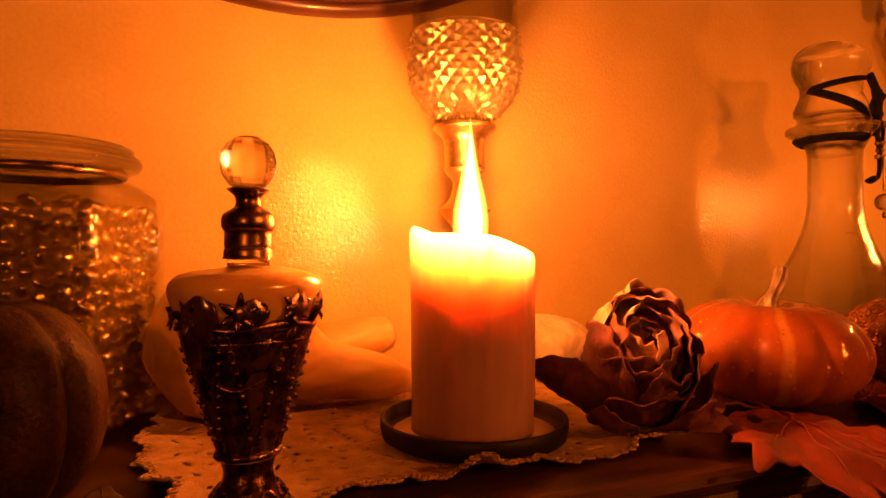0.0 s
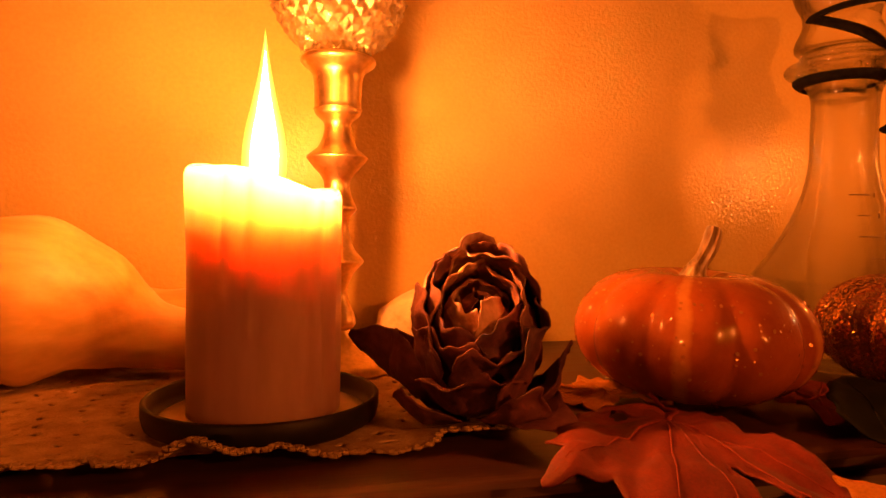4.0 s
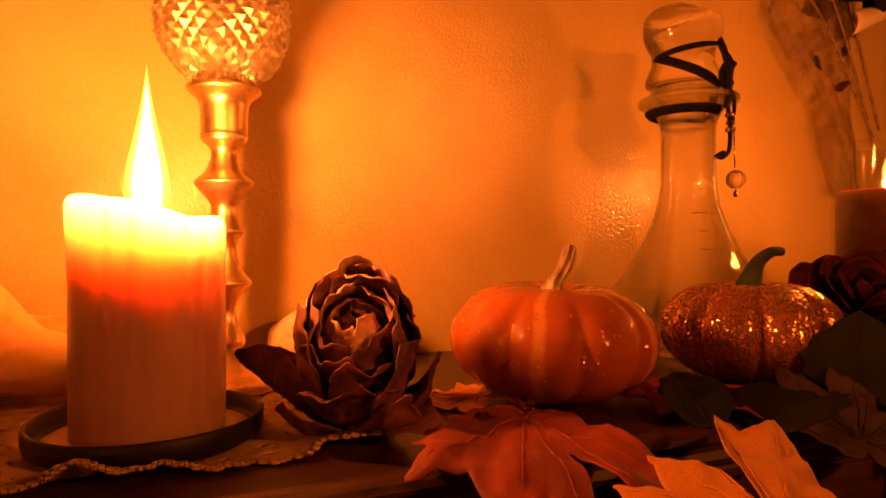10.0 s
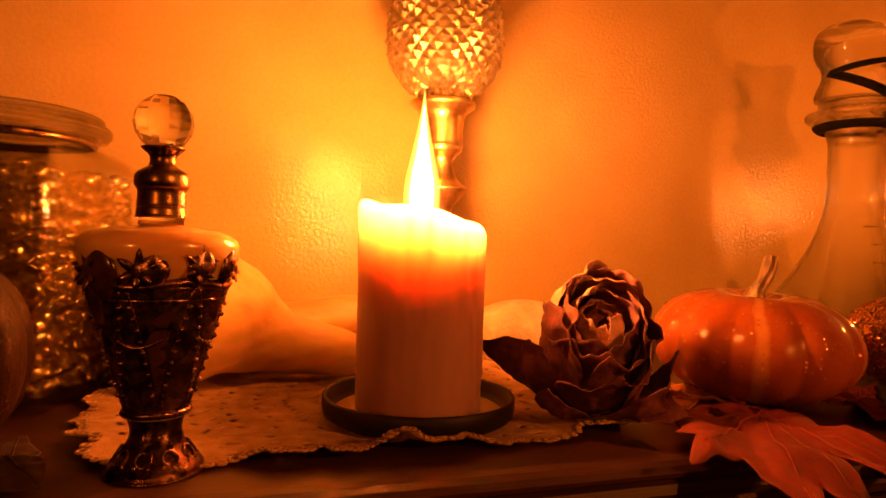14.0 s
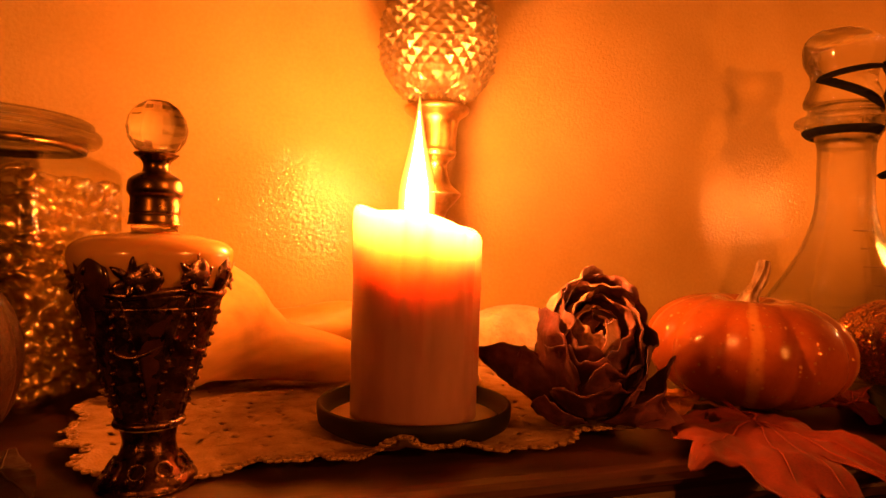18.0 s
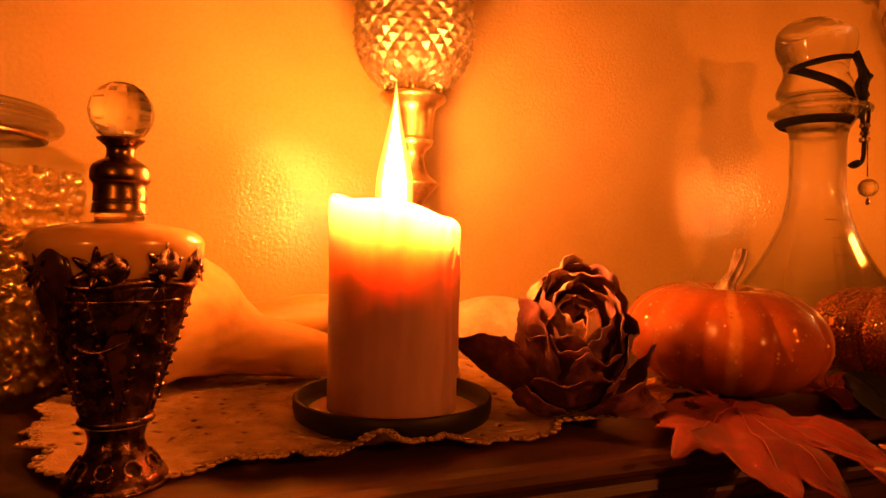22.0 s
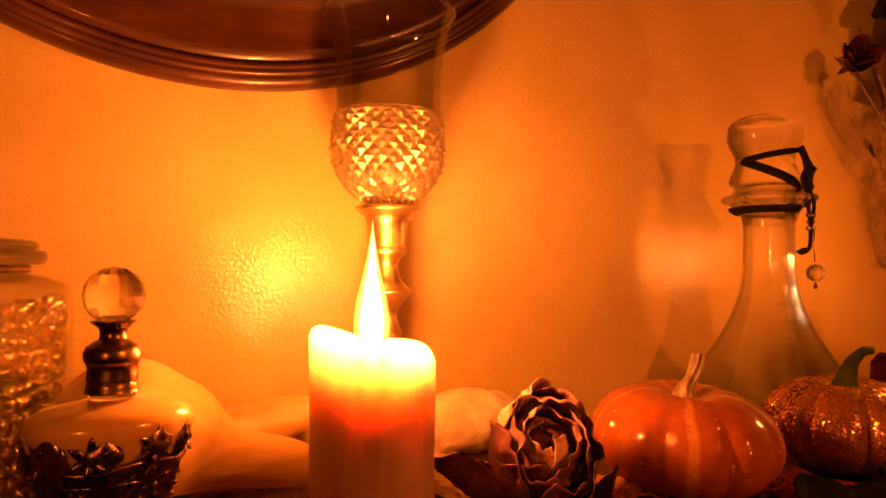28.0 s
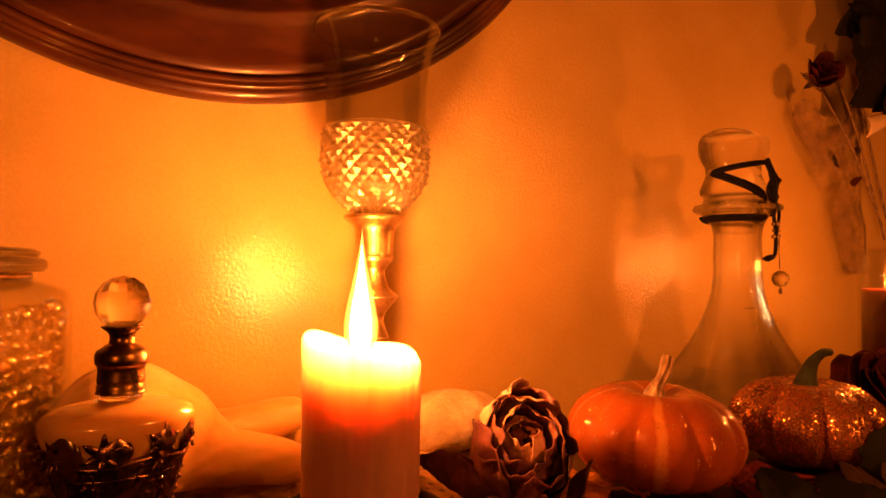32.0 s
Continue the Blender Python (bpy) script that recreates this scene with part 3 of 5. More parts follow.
    def flute(v, a):
        k = 1 + 0.007 * math.cos(14 * a)
        return Vector((v.x * k, v.y * k, v.z))
    wall = [(0.0412, 0.0705), (0.0405, 0.082), (0.0405, 0.100), (0.0420, 0.118), (0.0455, 0.135), (0.0500, 0.146), (0.0512, 0.1485), (0.0505, 0.1495), (0.0488, 0.1455), (0.0444, 0.135), (0.0408, 0.118), (0.0393, 0.100), (0.0393, 0.082), (0.0400, 0.0705)]
    part("fluted_chimney", lathe(wall, 96, warp=flute), M_THIN, shade, "clear fluted glass chimney with a flared rim")
    rim = lathe([(0.0500, 0.1488), (0.0513, 0.1482), (0.0518, 0.1495), (0.0513, 0.1508), (0.0500, 0.1502), (0.0500, 0.1488)], 96)
    part("rim", rim, M_GLASS, shade)
    tagged(shade, "clear crystal hurricane shade with a diamond-cut bowl on a brass cup", "lamp shade")


candlestick()


# ---- perfume bottle ----
def faceted_ball(r, cols=10, rows=7):
    bm = bmesh.new()
    bmesh.ops.create_uvsphere(bm, u_segments=cols, v_segments=rows, radius=r)
    return bm


def perfume_bottle():
    base = empty("perfume_bottle", (0.024, 0.279, 0.0), (0, 0, 8))
    base.scale = (0.925, 0.925, 0.925)
    def flat(v, a):
        k = 0.72 if v.z > 0.03 else 1.0 - 0.28 * max(0, (v.z - 0.012) / 0.018)
        return Vector((v.x, v.y * k, v.z))
    part("foot", lathe_curve([(0.0, 0.0), (0.0205, 0.0), (0.0212, 0.002), (0.0205, 0.0038), (0.0180, 0.0066), (0.0132, 0.0125), (0.0112, 0.019), (0.0125, 0.025)], 4, warp=flat), M_FOOT, base, "embossed dark metal foot")
    for k in range(18):
        a = math.tau * k / 18
        b = bmesh.new()
        bmesh.ops.create_icosphere(b, subdivisions=1, radius=0.0016)
        bmesh.ops.translate(b, vec=(0.0175 * math.cos(a), 0.0175 * math.sin(a), 0.0062), verts=b.verts)
        part("bead", b, M_FILI, base)
    for k in range(9):
        a = math.tau * k / 9 + 0.2
        c = Vector((0.0158 * math.cos(a), 0.0158 * math.sin(a), 0.0095))
        t1, t2 = Vector((-math.sin(a), math.cos(a), 0)), Vector((-0.55 * math.cos(a), -0.55 * math.sin(a), 0.83))
        part("embossed_ring", tube([c + (t1 * math.cos(math.tau * q / 12) + t2 * math.sin(math.tau * q / 12)) * 0.0034 for q in range(13)], 0.0007, 5, ends=False), M_FILI, base)
    part("glass_body", lathe_curve([(0.0, 0.024), (0.0115, 0.024), (0.0135, 0.032), (0.0185, 0.052), (0.0240, 0.072), (0.0288, 0.086), (0.0328, 0.0945), (0.0348, 0.1015), (0.0340, 0.1062), (0.0295, 0.1098), (0.0190, 0.1120), (0.0098, 0.1130), (0.0085, 0.1145), (0.0, 0.1145)], 5, warp=flat), M_FROST, base, "frosted amber glass body")
    def sleeve(v, a):
        k = 1 + 0.016 * math.sin(9 * a + v.z * 300) * math.sin(v.z * 420)
        return Vector((v.x * k, v.y * 0.72 * k, v.z))
    part("embossed_sleeve", lathe([(0.0140 + (0.0316 - 0.0140) * k / 14, 0.029 + 0.060 * k / 14) for k in range(15)] + [(0.0300, 0.0885)], 96, warp=sleeve), M_FILI, base, "dark embossed metal sleeve")
    # openwork cage
    def rad(z):
        return 0.0133 + (0.0312 - 0.0133) * min(1.0, max(0.0, (z - 0.03) / 0.064)) ** 1.02
    def ring(z, r, thick, wob=0.0):
        return tube([(r * math.cos(math.tau * k / 40), 0.72 * r * math.sin(math.tau * k / 40), z + wob * math.sin(4 * math.tau * k / 40)) for k in range(41)], thick, 6, ends=False)
    part("collar_ring", ring(0.0275, rad(0.03) + 0.0004, 0.0019), M_FILI, base)
    part("cage_ring", ring(0.080, rad(0.080) + 0.0008, 0.0011), M_FILI, base)
    part("cage_ring", ring(0.062, rad(0.062) + 0.0008, 0.0010, 0.003), M_FILI, base)
    part("cage_band", ring(0.087, rad(0.087) + 0.0006, 0.0022, 0.0012), M_FILI, base)
    for k in range(6):
        a0 = math.tau * (k + 0.5) / 6
        for way in (-1, 1):
            pts = []
            for j in range(17):
                u = j / 16
                z = 0.030 + 0.056 * u
                a = a0 + way * (0.08 + 0.40 * u)
                r = rad(z) + 0.0011
                pts.append((r * math.cos(a), 0.72 * r * math.sin(a), z))
            part("lattice_strut", tube(pts, 0.0009, 6), M_FILI, base)
            for j in range(1, 10):
                u = j / 10
                z = 0.032 + 0.050 * u
                a = a0 + way * (0.08 + 0.40 * u)
                r = rad(z) + 0.0022
                b = bmesh.new()
                bmesh.ops.create_icosphere(b, subdivisions=2, radius=0.0013)
                bmesh.ops.translate(b, vec=(r * math.cos(a), 0.72 * r * math.sin(a), z), verts=b.verts)
                part("bead", b, M_FILI, base)
        # dark panels between the struts
        def panel(u, v, a0=a0):
            z = 0.034 + 0.050 * v
            a = a0 + (u - 0.5) * (0.10 + 0.72 * v)
            r = rad(z) + 0.0010
            return Vector((r * math.cos(a), 0.72 * r * math.sin(a), z))
        part("enamel_panel", sheet(panel, 6, 8, 0.0008), M_GEM, base, "dark red enamel panel")
    for a0, z0, tall, wide in ((222, 0.079, 0.026, 0.30), (206, 0.068, 0.026, 0.26), (300, 0.086, 0.019, 0.20), (330, 0.087, 0.019, 0.18), (262, 0.085, 0.016, 0.24)):
        def leaf(u, v, a0=a0, z0=z0, tall=tall, wide=wide):
            z = z0 + tall * v
            a = math.radians(a0) + (u - 0.5) * 2 * wide * math.sin(math.pi * (0.10 + 0.86 * v)) + 0.10 * (v - 0.5)
            r = rad(z) + 0.0022 + 0.0018 * math.sin(math.pi * v) - 0.0015 * (2 * u - 1) ** 2
            return Vector((r * math.cos(a), 0.72 * r * math.sin(a), z))
        part("metal_leaf", sheet(leaf, 8, 10, 0.0011), M_GEM if a0 < 250 else M_FILI, base, "raised leaf on the metal cage")
    rnd = random.Random(4)
    for k in range(8):
        a = math.tau * k / 8 + 0.5
        r = rad(0.09) + 0.0018
        c = Vector((r * math.cos(a), 0.72 * r * math.sin(a), 0.092 + rnd.uniform(-0.001, 0.003)))
        out = Vector((math.cos(a), math.sin(a), 0)).normalized()
        sidev = Vector((0, 0, 1)).cross(out)
        flower = part("flower_centre", lathe_curve([(0, 0.0), (0.0018, 0.0), (0.0016, 0.0012), (0, 0.0018)], 3, 10), M_GEM, base, "garnet bead in a metal flower")
        flower.matrix_local = Matrix.Translation(c + out * 0.0012) @ out.to_track_quat("Z", "Y").to_matrix().to_4x4()
        for q in range(6):
            b = math.pi / 2 + math.tau * q / 6 + 0.2 * math.sin(k * 2.0)
            long = 0.0078 + 0.0016 * math.sin(b)
            def petal(u, v, b=b, long=long):
                w = 0.0019 * math.sin(math.pi * (0.16 + v * 0.82)) * (u - 0.5) * 2
                d = 0.0008 + long * v
                x, y = d * math.cos(b) - w * math.sin(b), d * math.sin(b) + w * math.cos(b)
                return c + sidev * x + Vector((0, 0, 1)) * y + out * (0.0008 + 0.0034 * v - 0.0020 * v * v - 0.45 * abs(w))
            part("metal_petal", sheet(petal, 4, 5, 0.0007), M_FILI, base)
    part("neck", lathe([(0, 0.1135), (0.0098, 0.1135), (0.0098, 0.1175), (0, 0.1175)], 40), M_GLASS, base)
    part("cap", lathe_curve([(0, 0.1165), (0.0106, 0.1165), (0.0110, 0.118), (0.0108, 0.1205), (0.0104, 0.1215), (0.0108, 0.1225), (0.0106, 0.1285), (0.0118, 0.131), (0.0121, 0.1335), (0.0112, 0.137), (0.0078, 0.1395), (0.0062, 0.1405), (0.0056, 0.143), (0.0062, 0.1455), (0.0088, 0.1478), (0.0090, 0.149), (0.0, 0.149)], 4), M_CAP, base, "turned antique gold cap")
    ball = faceted_ball(0.0132, 12, 8)
    bmesh.ops.translate(ball, vec=(0, 0, 0.1604), verts=ball.verts)
    part("stopper_ball", ball, M_CRYSTAL, base, "faceted clear crystal ball", False)
    tagged(base, "frosted glass perfume bottle, beaded metal cage, crystal ball stopper", "perfume bottle")


perfume_bottle()


# ---- square jar of glass beads ----
def rounded_square(h, r, n=6):
    out = []
    for cx, cy, a0 in ((h - r, h - r, 0), (-(h - r), h - r, 90), (-(h - r), -(h - r), 180), (h - r, -(h - r), 270)):
        for k in range(n + 1):
            a = math.radians(a0 + 90 * k / n)
            out.append((cx + r * math.cos(a), cy + r * math.sin(a)))
    return out


def loft(loops):
    bm = bmesh.new()
    rings = [[bm.verts.new(p) for p in loop] for loop in loops]
    n = len(rings[0])
    for a, b in zip(rings, rings[1:]):
        for k in range(n):
            j = (k + 1) % n
            bm.faces.new((a[k], a[j], b[j], b[k]))
    bm.faces.new(rings[0][::-1])
    bm.faces.new(rings[-1])
    return bm


def bead_jar():
    at, turn = (-0.084, 0.440, 0.0), -16
    base = empty("square_glass_jar", at, (0, 0, turn))
    base.scale = (1.05, 1.05, 1.045)
    levels = [(0.050, 0.0), (0.0535, 0.003), (0.055, 0.008), (0.055, 0.133), (0.0535, 0.140), (0.049, 0.1455), (0.044, 0.148), (0.0435, 0.153)]
    loops = []
    for k, (h, z) in enumerate(levels):
        r = 0.009 if k < 5 else (0.03 if k == 5 else h - 0.0001)
        loops.append([(x, y, z) for x, y in rounded_square(h, r, 8)])
    for k, (h, z) in enumerate(reversed(levels)):
        h2, z2 = h - 0.0035, max(z, 0.006) if k < 7 else 0.006
        j = len(levels) - 1 - k
        r = 0.007 if j < 5 else (0.028 if j == 5 else h2 - 0.0001)
        loops.append([(x, y, z2) for x, y in rounded_square(h2, r, 8)])
    part("jar_body", loft(loops), M_JARGLASS, base, "clear square glass body with rounded corners")
    part("lid", lathe_curve([(0.0, 0.1530), (0.047, 0.1530), (0.0530, 0.1540), (0.0548, 0.1575), (0.0532, 0.1610), (0.0492, 0.1622), (0.0505, 0.1640), (0.0490, 0.1665), (0.04, 0.168), (0.0, 0.167)], 4), M_GLASS, base, "thick glass lid")
    part("seal_ring", lathe([(0.0440, 0.1482), (0.0462, 0.1486), (0.0468, 0.1505), (0.0462, 0.1524), (0.0440, 0.1530)], 48), M_CAP, base, "amber rubber seal")
    tagged(base, "square clear glass jar full of glass beads, lid closed", "jar")
    # beads
    rnd = random.Random(11)
    me = []
    for s in range(3):
        b = bmesh.new()
        bmesh.ops.create_icosphere(b, subdivisions=3, radius=0.0064)
        for v in b.verts:
            v.co.z *= 0.55 + 0.15 * s
            v.co += v.co.normalized() * jit(v.co, 240, 0.0011, s * 7.0)
        me.append(finish("glass_bead", b, M_BEADGLASS))
    m0 = pose(*at, 0, 0, turn)
    n = 11
    for j in range(14):
        for ix in range(n):
            for iy in range(n):
                if not (iy == 0 or ix == n - 1):
                    continue
                x = (ix - (n - 1) / 2) * 0.0094 + rnd.uniform(-0.0012, 0.0012)
                y = (iy - (n - 1) / 2) * 0.0094 + rnd.uniform(-0.0012, 0.0012)
                z = 0.0125 + j * 0.0093 + rnd.uniform(-0.002, 0.002) + 0.003 * (ix % 2)
                ob = new("glass_bead", rnd.choice(me))
                ob.matrix_world = m0 @ pose(x, y, z, rnd.uniform(-60, 60), rnd.uniform(-60, 60), rnd.uniform(0, 360))
                tagged(ob, "golden green flattened glass bead inside the square jar", "bead", "beads in the jar")


bead_jar()


# ---- pumpkins and gourds ----
def pumpkin_mesh(R, H, ribs, depth, seg=120, rows=40, seed=0.0, dent=0.35):
    bm = bmesh.new()
    rings = []
    for j in range(1, rows):
        phi = math.pi * j / rows
        ring = []
        for k in range(seg):
            a = math.tau * k / seg
            rib = (1 - abs(math.cos(ribs * a / 2 + 0.25 * math.sin(2 * a + seed)))) ** 2
            s = math.sin(phi) ** 0.72
            r = R * s * (1 - depth * rib * s) * (1 + 0.03 * math.sin(2 * a + seed))
            z = H / 2 * math.cos(phi)
            core = max(0.0, 1 - s / 0.55)
            z -= math.copysign(dent * H / 2 * core * core, math.cos(phi))
            ring.append(bm.verts.new((r * math.cos(a), r * math.sin(a), z + H / 2)))
        rings.append(ring)
    for a, b in zip(rings, rings[1:]):
        for k in range(seg):
            i = (k + 1) % seg
            bm.faces.new((a[k], b[k], b[i], a[i]))
    bm.faces.new(rings[0][::-1])
    bm.faces.new(rings[-1])
    return bm


def orange_pumpkin():
    base = empty("orange_pumpkin", (0.390, 0.335, 0.003), (3, 0, 20))
    part("skin", pumpkin_mesh(0.0680, 0.0725, 10, 0.080, seed=0.4), M_PUMP, base)
    body = pumpkin_mesh(0.0680, 0.0725, 10, 0.080, seed=0.4)
    body.normal_update()
    faces = [(f.calc_center_median(), f.normal.copy(), f.calc_area()) for f in body.faces if len(f.verts) == 4]
    body.free()
    rnd = random.Random(31)
    fb = bmesh.new()
    for c, nrm, _ in rnd.choices(faces, [a for _, _, a in faces], k=800):
        c = c + nrm * 0.0004
        nrm = (nrm + Vector((rnd.uniform(-1, 1), rnd.uniform(-1, 1), rnd.uniform(-1, 1))) * 0.30).normalized()
        d1 = nrm.orthogonal().normalized()
        d2 = nrm.cross(d1)
        w = rnd.choice((0.0004, 0.0005, 0.0007, 0.0011))
        fb.faces.new([fb.verts.new(c + (d1 * math.cos(q * math.tau / 5) + d2 * math.sin(q * math.tau / 5)) * w) for q in range(5)])
    fl = part("glitter", fb, M_SPECK, base, "sparse glitter specks", False)
    fl["kind"] = "stuff"
    def ridge(u):
        return 0.0068 * (1 - u) ** 2 + 0.0036 + 0.0008 * math.sin(u * 9)
    stalk = tube(curve3([(-0.002, 0, 0.058), (0.0, 0.0, 0.070), (0.006, -0.003, 0.082), (0.010, -0.004, 0.0955)], 9), ridge, 20)
    for k, v in enumerate(stalk.verts):
        d = Vector((jit(v.co, 90, 0.0010, 3.0), jit(v.co, 90, 0.0010, 8.0), jit(v.co, 70, 0.0006, 5.0)))
        v.co += d + Vector((0.0009 * math.sin(k * math.tau * 6 / 20), 0.0009 * math.cos(k * math.tau * 6 / 20), 0))
    part("stalk", stalk, M_STALK, base, "dry ridged tan stalk")
    tagged(base, "small glossy orange pumpkin with pale stripes and a dry stalk", "pumpkin")


def glitter_pumpkin():
    base = empty("glitter_pumpkin", (0.548, 0.318, 0.003), (0, 0, 10))
    body = pumpkin_mesh(0.0625, 0.070, 9, 0.17, seed=1.3)
    rnd = random.Random(21)
    body.normal_update()
    faces = [(f.calc_center_median(), f.normal.copy(), f.calc_area()) for f in body.faces if len(f.verts) == 4]
    part("skin", body, M_GLITSKIN, base)
    fb = bmesh.new()
    weights = [a for _, _, a in faces]
    for c, nrm, _ in rnd.choices(faces, weights, k=14000):
        side = nrm.orthogonal().normalized()
        up = nrm.cross(side)
        a = rnd.uniform(0, math.tau)
        s = rnd.uniform(0.0005, 0.0012)
        tilt = (nrm + 0.17 * (side * rnd.uniform(-1, 1) + up * rnd.uniform(-1, 1))).normalized()
        d1 = tilt.orthogonal().normalized()
        d2 = tilt.cross(d1)
        p = c + nrm * 0.0005 + side * rnd.uniform(-0.0016, 0.0016) + up * rnd.uniform(-0.0016, 0.0016)
        fb.faces.new([fb.verts.new(p + (d1 * math.cos(a + q * math.tau / 5) + d2 * math.sin(a + q * math.tau / 5)) * s) for q in range(5)])
    fl = part("glitter", fb, M_FLAKE, base, "copper glitter flakes", False)
    fl["kind"] = "stuff"
    part("stalk", tube(curve3([(-0.002, 0, 0.060), (0.001, 0, 0.071), (0.010, 0.0, 0.083), (0.024, -0.002, 0.0905), (0.036, -0.003, 0.091)]), lambda u: 0.0085 * (1 - u) ** 3 + 0.0047 - 0.0012 * u, 10), M_GSTEM, base, "dark green curved stalk")
    tagged(base, "copper glitter covered craft pumpkin with a dark green curved stalk", "pumpkin")


def dark_pumpkin():
    base = empty("dark_bronze_pumpkin", (-0.082, 0.305, 0.0), (0, 0, 30))
    part("skin", pumpkin_mesh(0.050, 0.092, 9, 0.13, seed=2.2, dent=0.2), M_DARKPUMP, base)
    part("stalk", tube(curve3([(0, 0, 0.080), (0.001, 0, 0.090), (-0.006, 0.001, 0.100)]), lambda u: 0.005 - 0.002 * u, 8), M_GSTEM, base)
    tagged(base, "dark bronze ribbed craft pumpkin standing before the bead jar", "pumpkin")


def gourd_body(axis, radii, seg=40, steps=7, lump=0.0, seed=0.0):
    pts = curve3(axis, steps)
    rr = spline([(r, 0) for r in radii], steps)
    bm = bmesh.new()
    rings = []
    for i, p in enumerate(pts):
        d = (pts[min(i + 1, len(pts) - 1)] - pts[max(i - 1, 0)]).normalized()
        side = d.cross(Vector((0, 0, 1))).normalized()
        up = side.cross(d)
        r = max(rr[i][0], 0.0008)
        ring = []
        for k in range(seg):
            a = math.tau * k / seg
            q = p + (side * math.cos(a) + up * math.sin(a)) * r
            q += (side * math.cos(a) + up * math.sin(a)) * jit(q, 40, lump, seed)
            ring.append(bm.verts.new(q))
        rings.append(ring)
    for a, b in zip(rings, rings[1:]):
        for k in range(seg):
            i = (k + 1) % seg
            bm.faces.new((a[k], a[i], b[i], b[k]))
    bm.faces.new(rings[0][::-1])
    bm.faces.new(rings[-1])
    return bm


orange_pumpkin()
glitter_pumpkin()
dark_pumpkin()

g = empty("pale_gourd", (0.031, 0.43, 0.002))
part("skin", gourd_body([(-0.054, -0.012, 0.047), (-0.051, -0.011, 0.047), (-0.036, -0.007, 0.048), (-0.010, -0.002, 0.049), (0.017, 0.003, 0.043), (0.041, 0.006, 0.032), (0.060, 0.006, 0.025), (0.100, 0.003, 0.0175), (0.125, 0.0, 0.013)],
                        [0.004, 0.017, 0.040, 0.0490, 0.0400, 0.0270, 0.0205, 0.0155, 0.004], lump=0.0016, seed=2.0), M_GOURD, g)
tagged(g, "large pale cream bottle gourd lying on the lace doily", "gourd")
g = empty("slender_gourd", (0.10, 0.488, 0.002))
part("skin", gourd_body([(-0.075, 0.0, 0.024), (-0.070, 0.0, 0.024), (-0.045, 0.0, 0.028), (-0.010, -0.002, 0.030), (0.025, -0.004, 0.038), (0.048, -0.006, 0.043), (0.0545, -0.0065, 0.0445)],
                        [0.003, 0.016, 0.024, 0.020, 0.0165, 0.0130, 0.004], lump=0.0012, seed=5.0), M_GOURD, g)
tagged(g, "slender pale gourd with a rounded end lying behind the bottle gourd", "gourd")
g = empty("warty_gourd", (0.285, 0.476, 0.0))
part("skin", gourd_body([(-0.055, 0.0, 0.024), (-0.050, 0.0, 0.024), (-0.025, 0.0, 0.026), (0.012, 0.0, 0.027), (0.042, 0.0, 0.024), (0.056, 0.0, 0.023)],
                        [0.003, 0.014, 0.0250, 0.0268, 0.018, 0.003], lump=0.006, seed=8.0), M_WARTY, g)
tagged(g, "pale warty gourd lying against the wall behind the dried rose", "gourd")


# ---- roses ----
def rose(name, place, turn, size, materials, label, layers, seed, crumple=0.12):
    base = empty(name, place, turn)
    rnd = random.Random(seed)
    count = 0
    for li, (n, r0, h, open_, wide) in enumerate(layers):
        for q in range(n):
            a0 = math.tau * (q + rnd.uniform(-0.12, 0.12)) / n + li * 0.9
            hh = h * rnd.uniform(0.86, 1.1)
            op = open_ * rnd.uniform(0.8, 1.25)
            s0 = rnd.uniform(0, 50)
            def petal(u, v, a0=a0, hh=hh, op=op, s0=s0, r0=r0, wide=wide):
                sp = (u - 0.5) * wide * (0.55 + 0.9 * math.sin(math.pi * min(1.0, 0.2 + 0.62 * v)))
                edge = 1 - 0.34 * abs(2 * u - 1) ** 2.4 * v
                r = r0 * (0.25 + 0.95 * math.sin(min(1.0, v * 1.15) * math.pi * 0.5)) + op * max(0.0, v - 0.55) ** 1.6 * 1.8
                r *= 1 + 0.10 * (2 * u - 1) * (1 if s0 > 25 else -1)
                z = hh * v ** 0.9 * edge - op * 0.9 * max(0.0, v - 0.72) ** 1.4
                a = a0 + sp
                p = Vector((r * math.cos(a), r * math.sin(a), z))
                ru = crumple * (0.3 + v)
                return (p + Vector((jit(p, 2.3, ru, s0), jit(p, 2.3, ru, s0 + 9), jit(p, 2.6, ru * 0.8, s0 + 17)))) * size
            part("petal", sheet(petal, 16, 14, 0.012 * size), materials[min(li, len(materials) - 1)], base)
            count += 1
    for q in range(5):
        a0 = math.tau * q / 5
        def sepal(u, v, a0=a0):
            w = 0.16 * (1 - v) ** 0.8 * (u - 0.5) * 2
            r = 0.10 + 0.55 * v
            return Vector((r * math.cos(a0) - w * math.sin(a0), r * math.sin(a0) + w * math.cos(a0), 0.03 + 0.18 * v * v - 0.1 * v)) * size
        part("sepal", sheet(sepal, 4, 8, 0.012 * size), M_TWIG, base, "withered sepal")
    part("hip", lathe_curve([(0, -0.12), (0.09, -0.11), (0.15, 0.0), (0.10, 0.10), (0, 0.12)], 4, 16, warp=lambda v, a: v * size), M_TWIG, base)
    tagged(base, label, "rose")
    return base


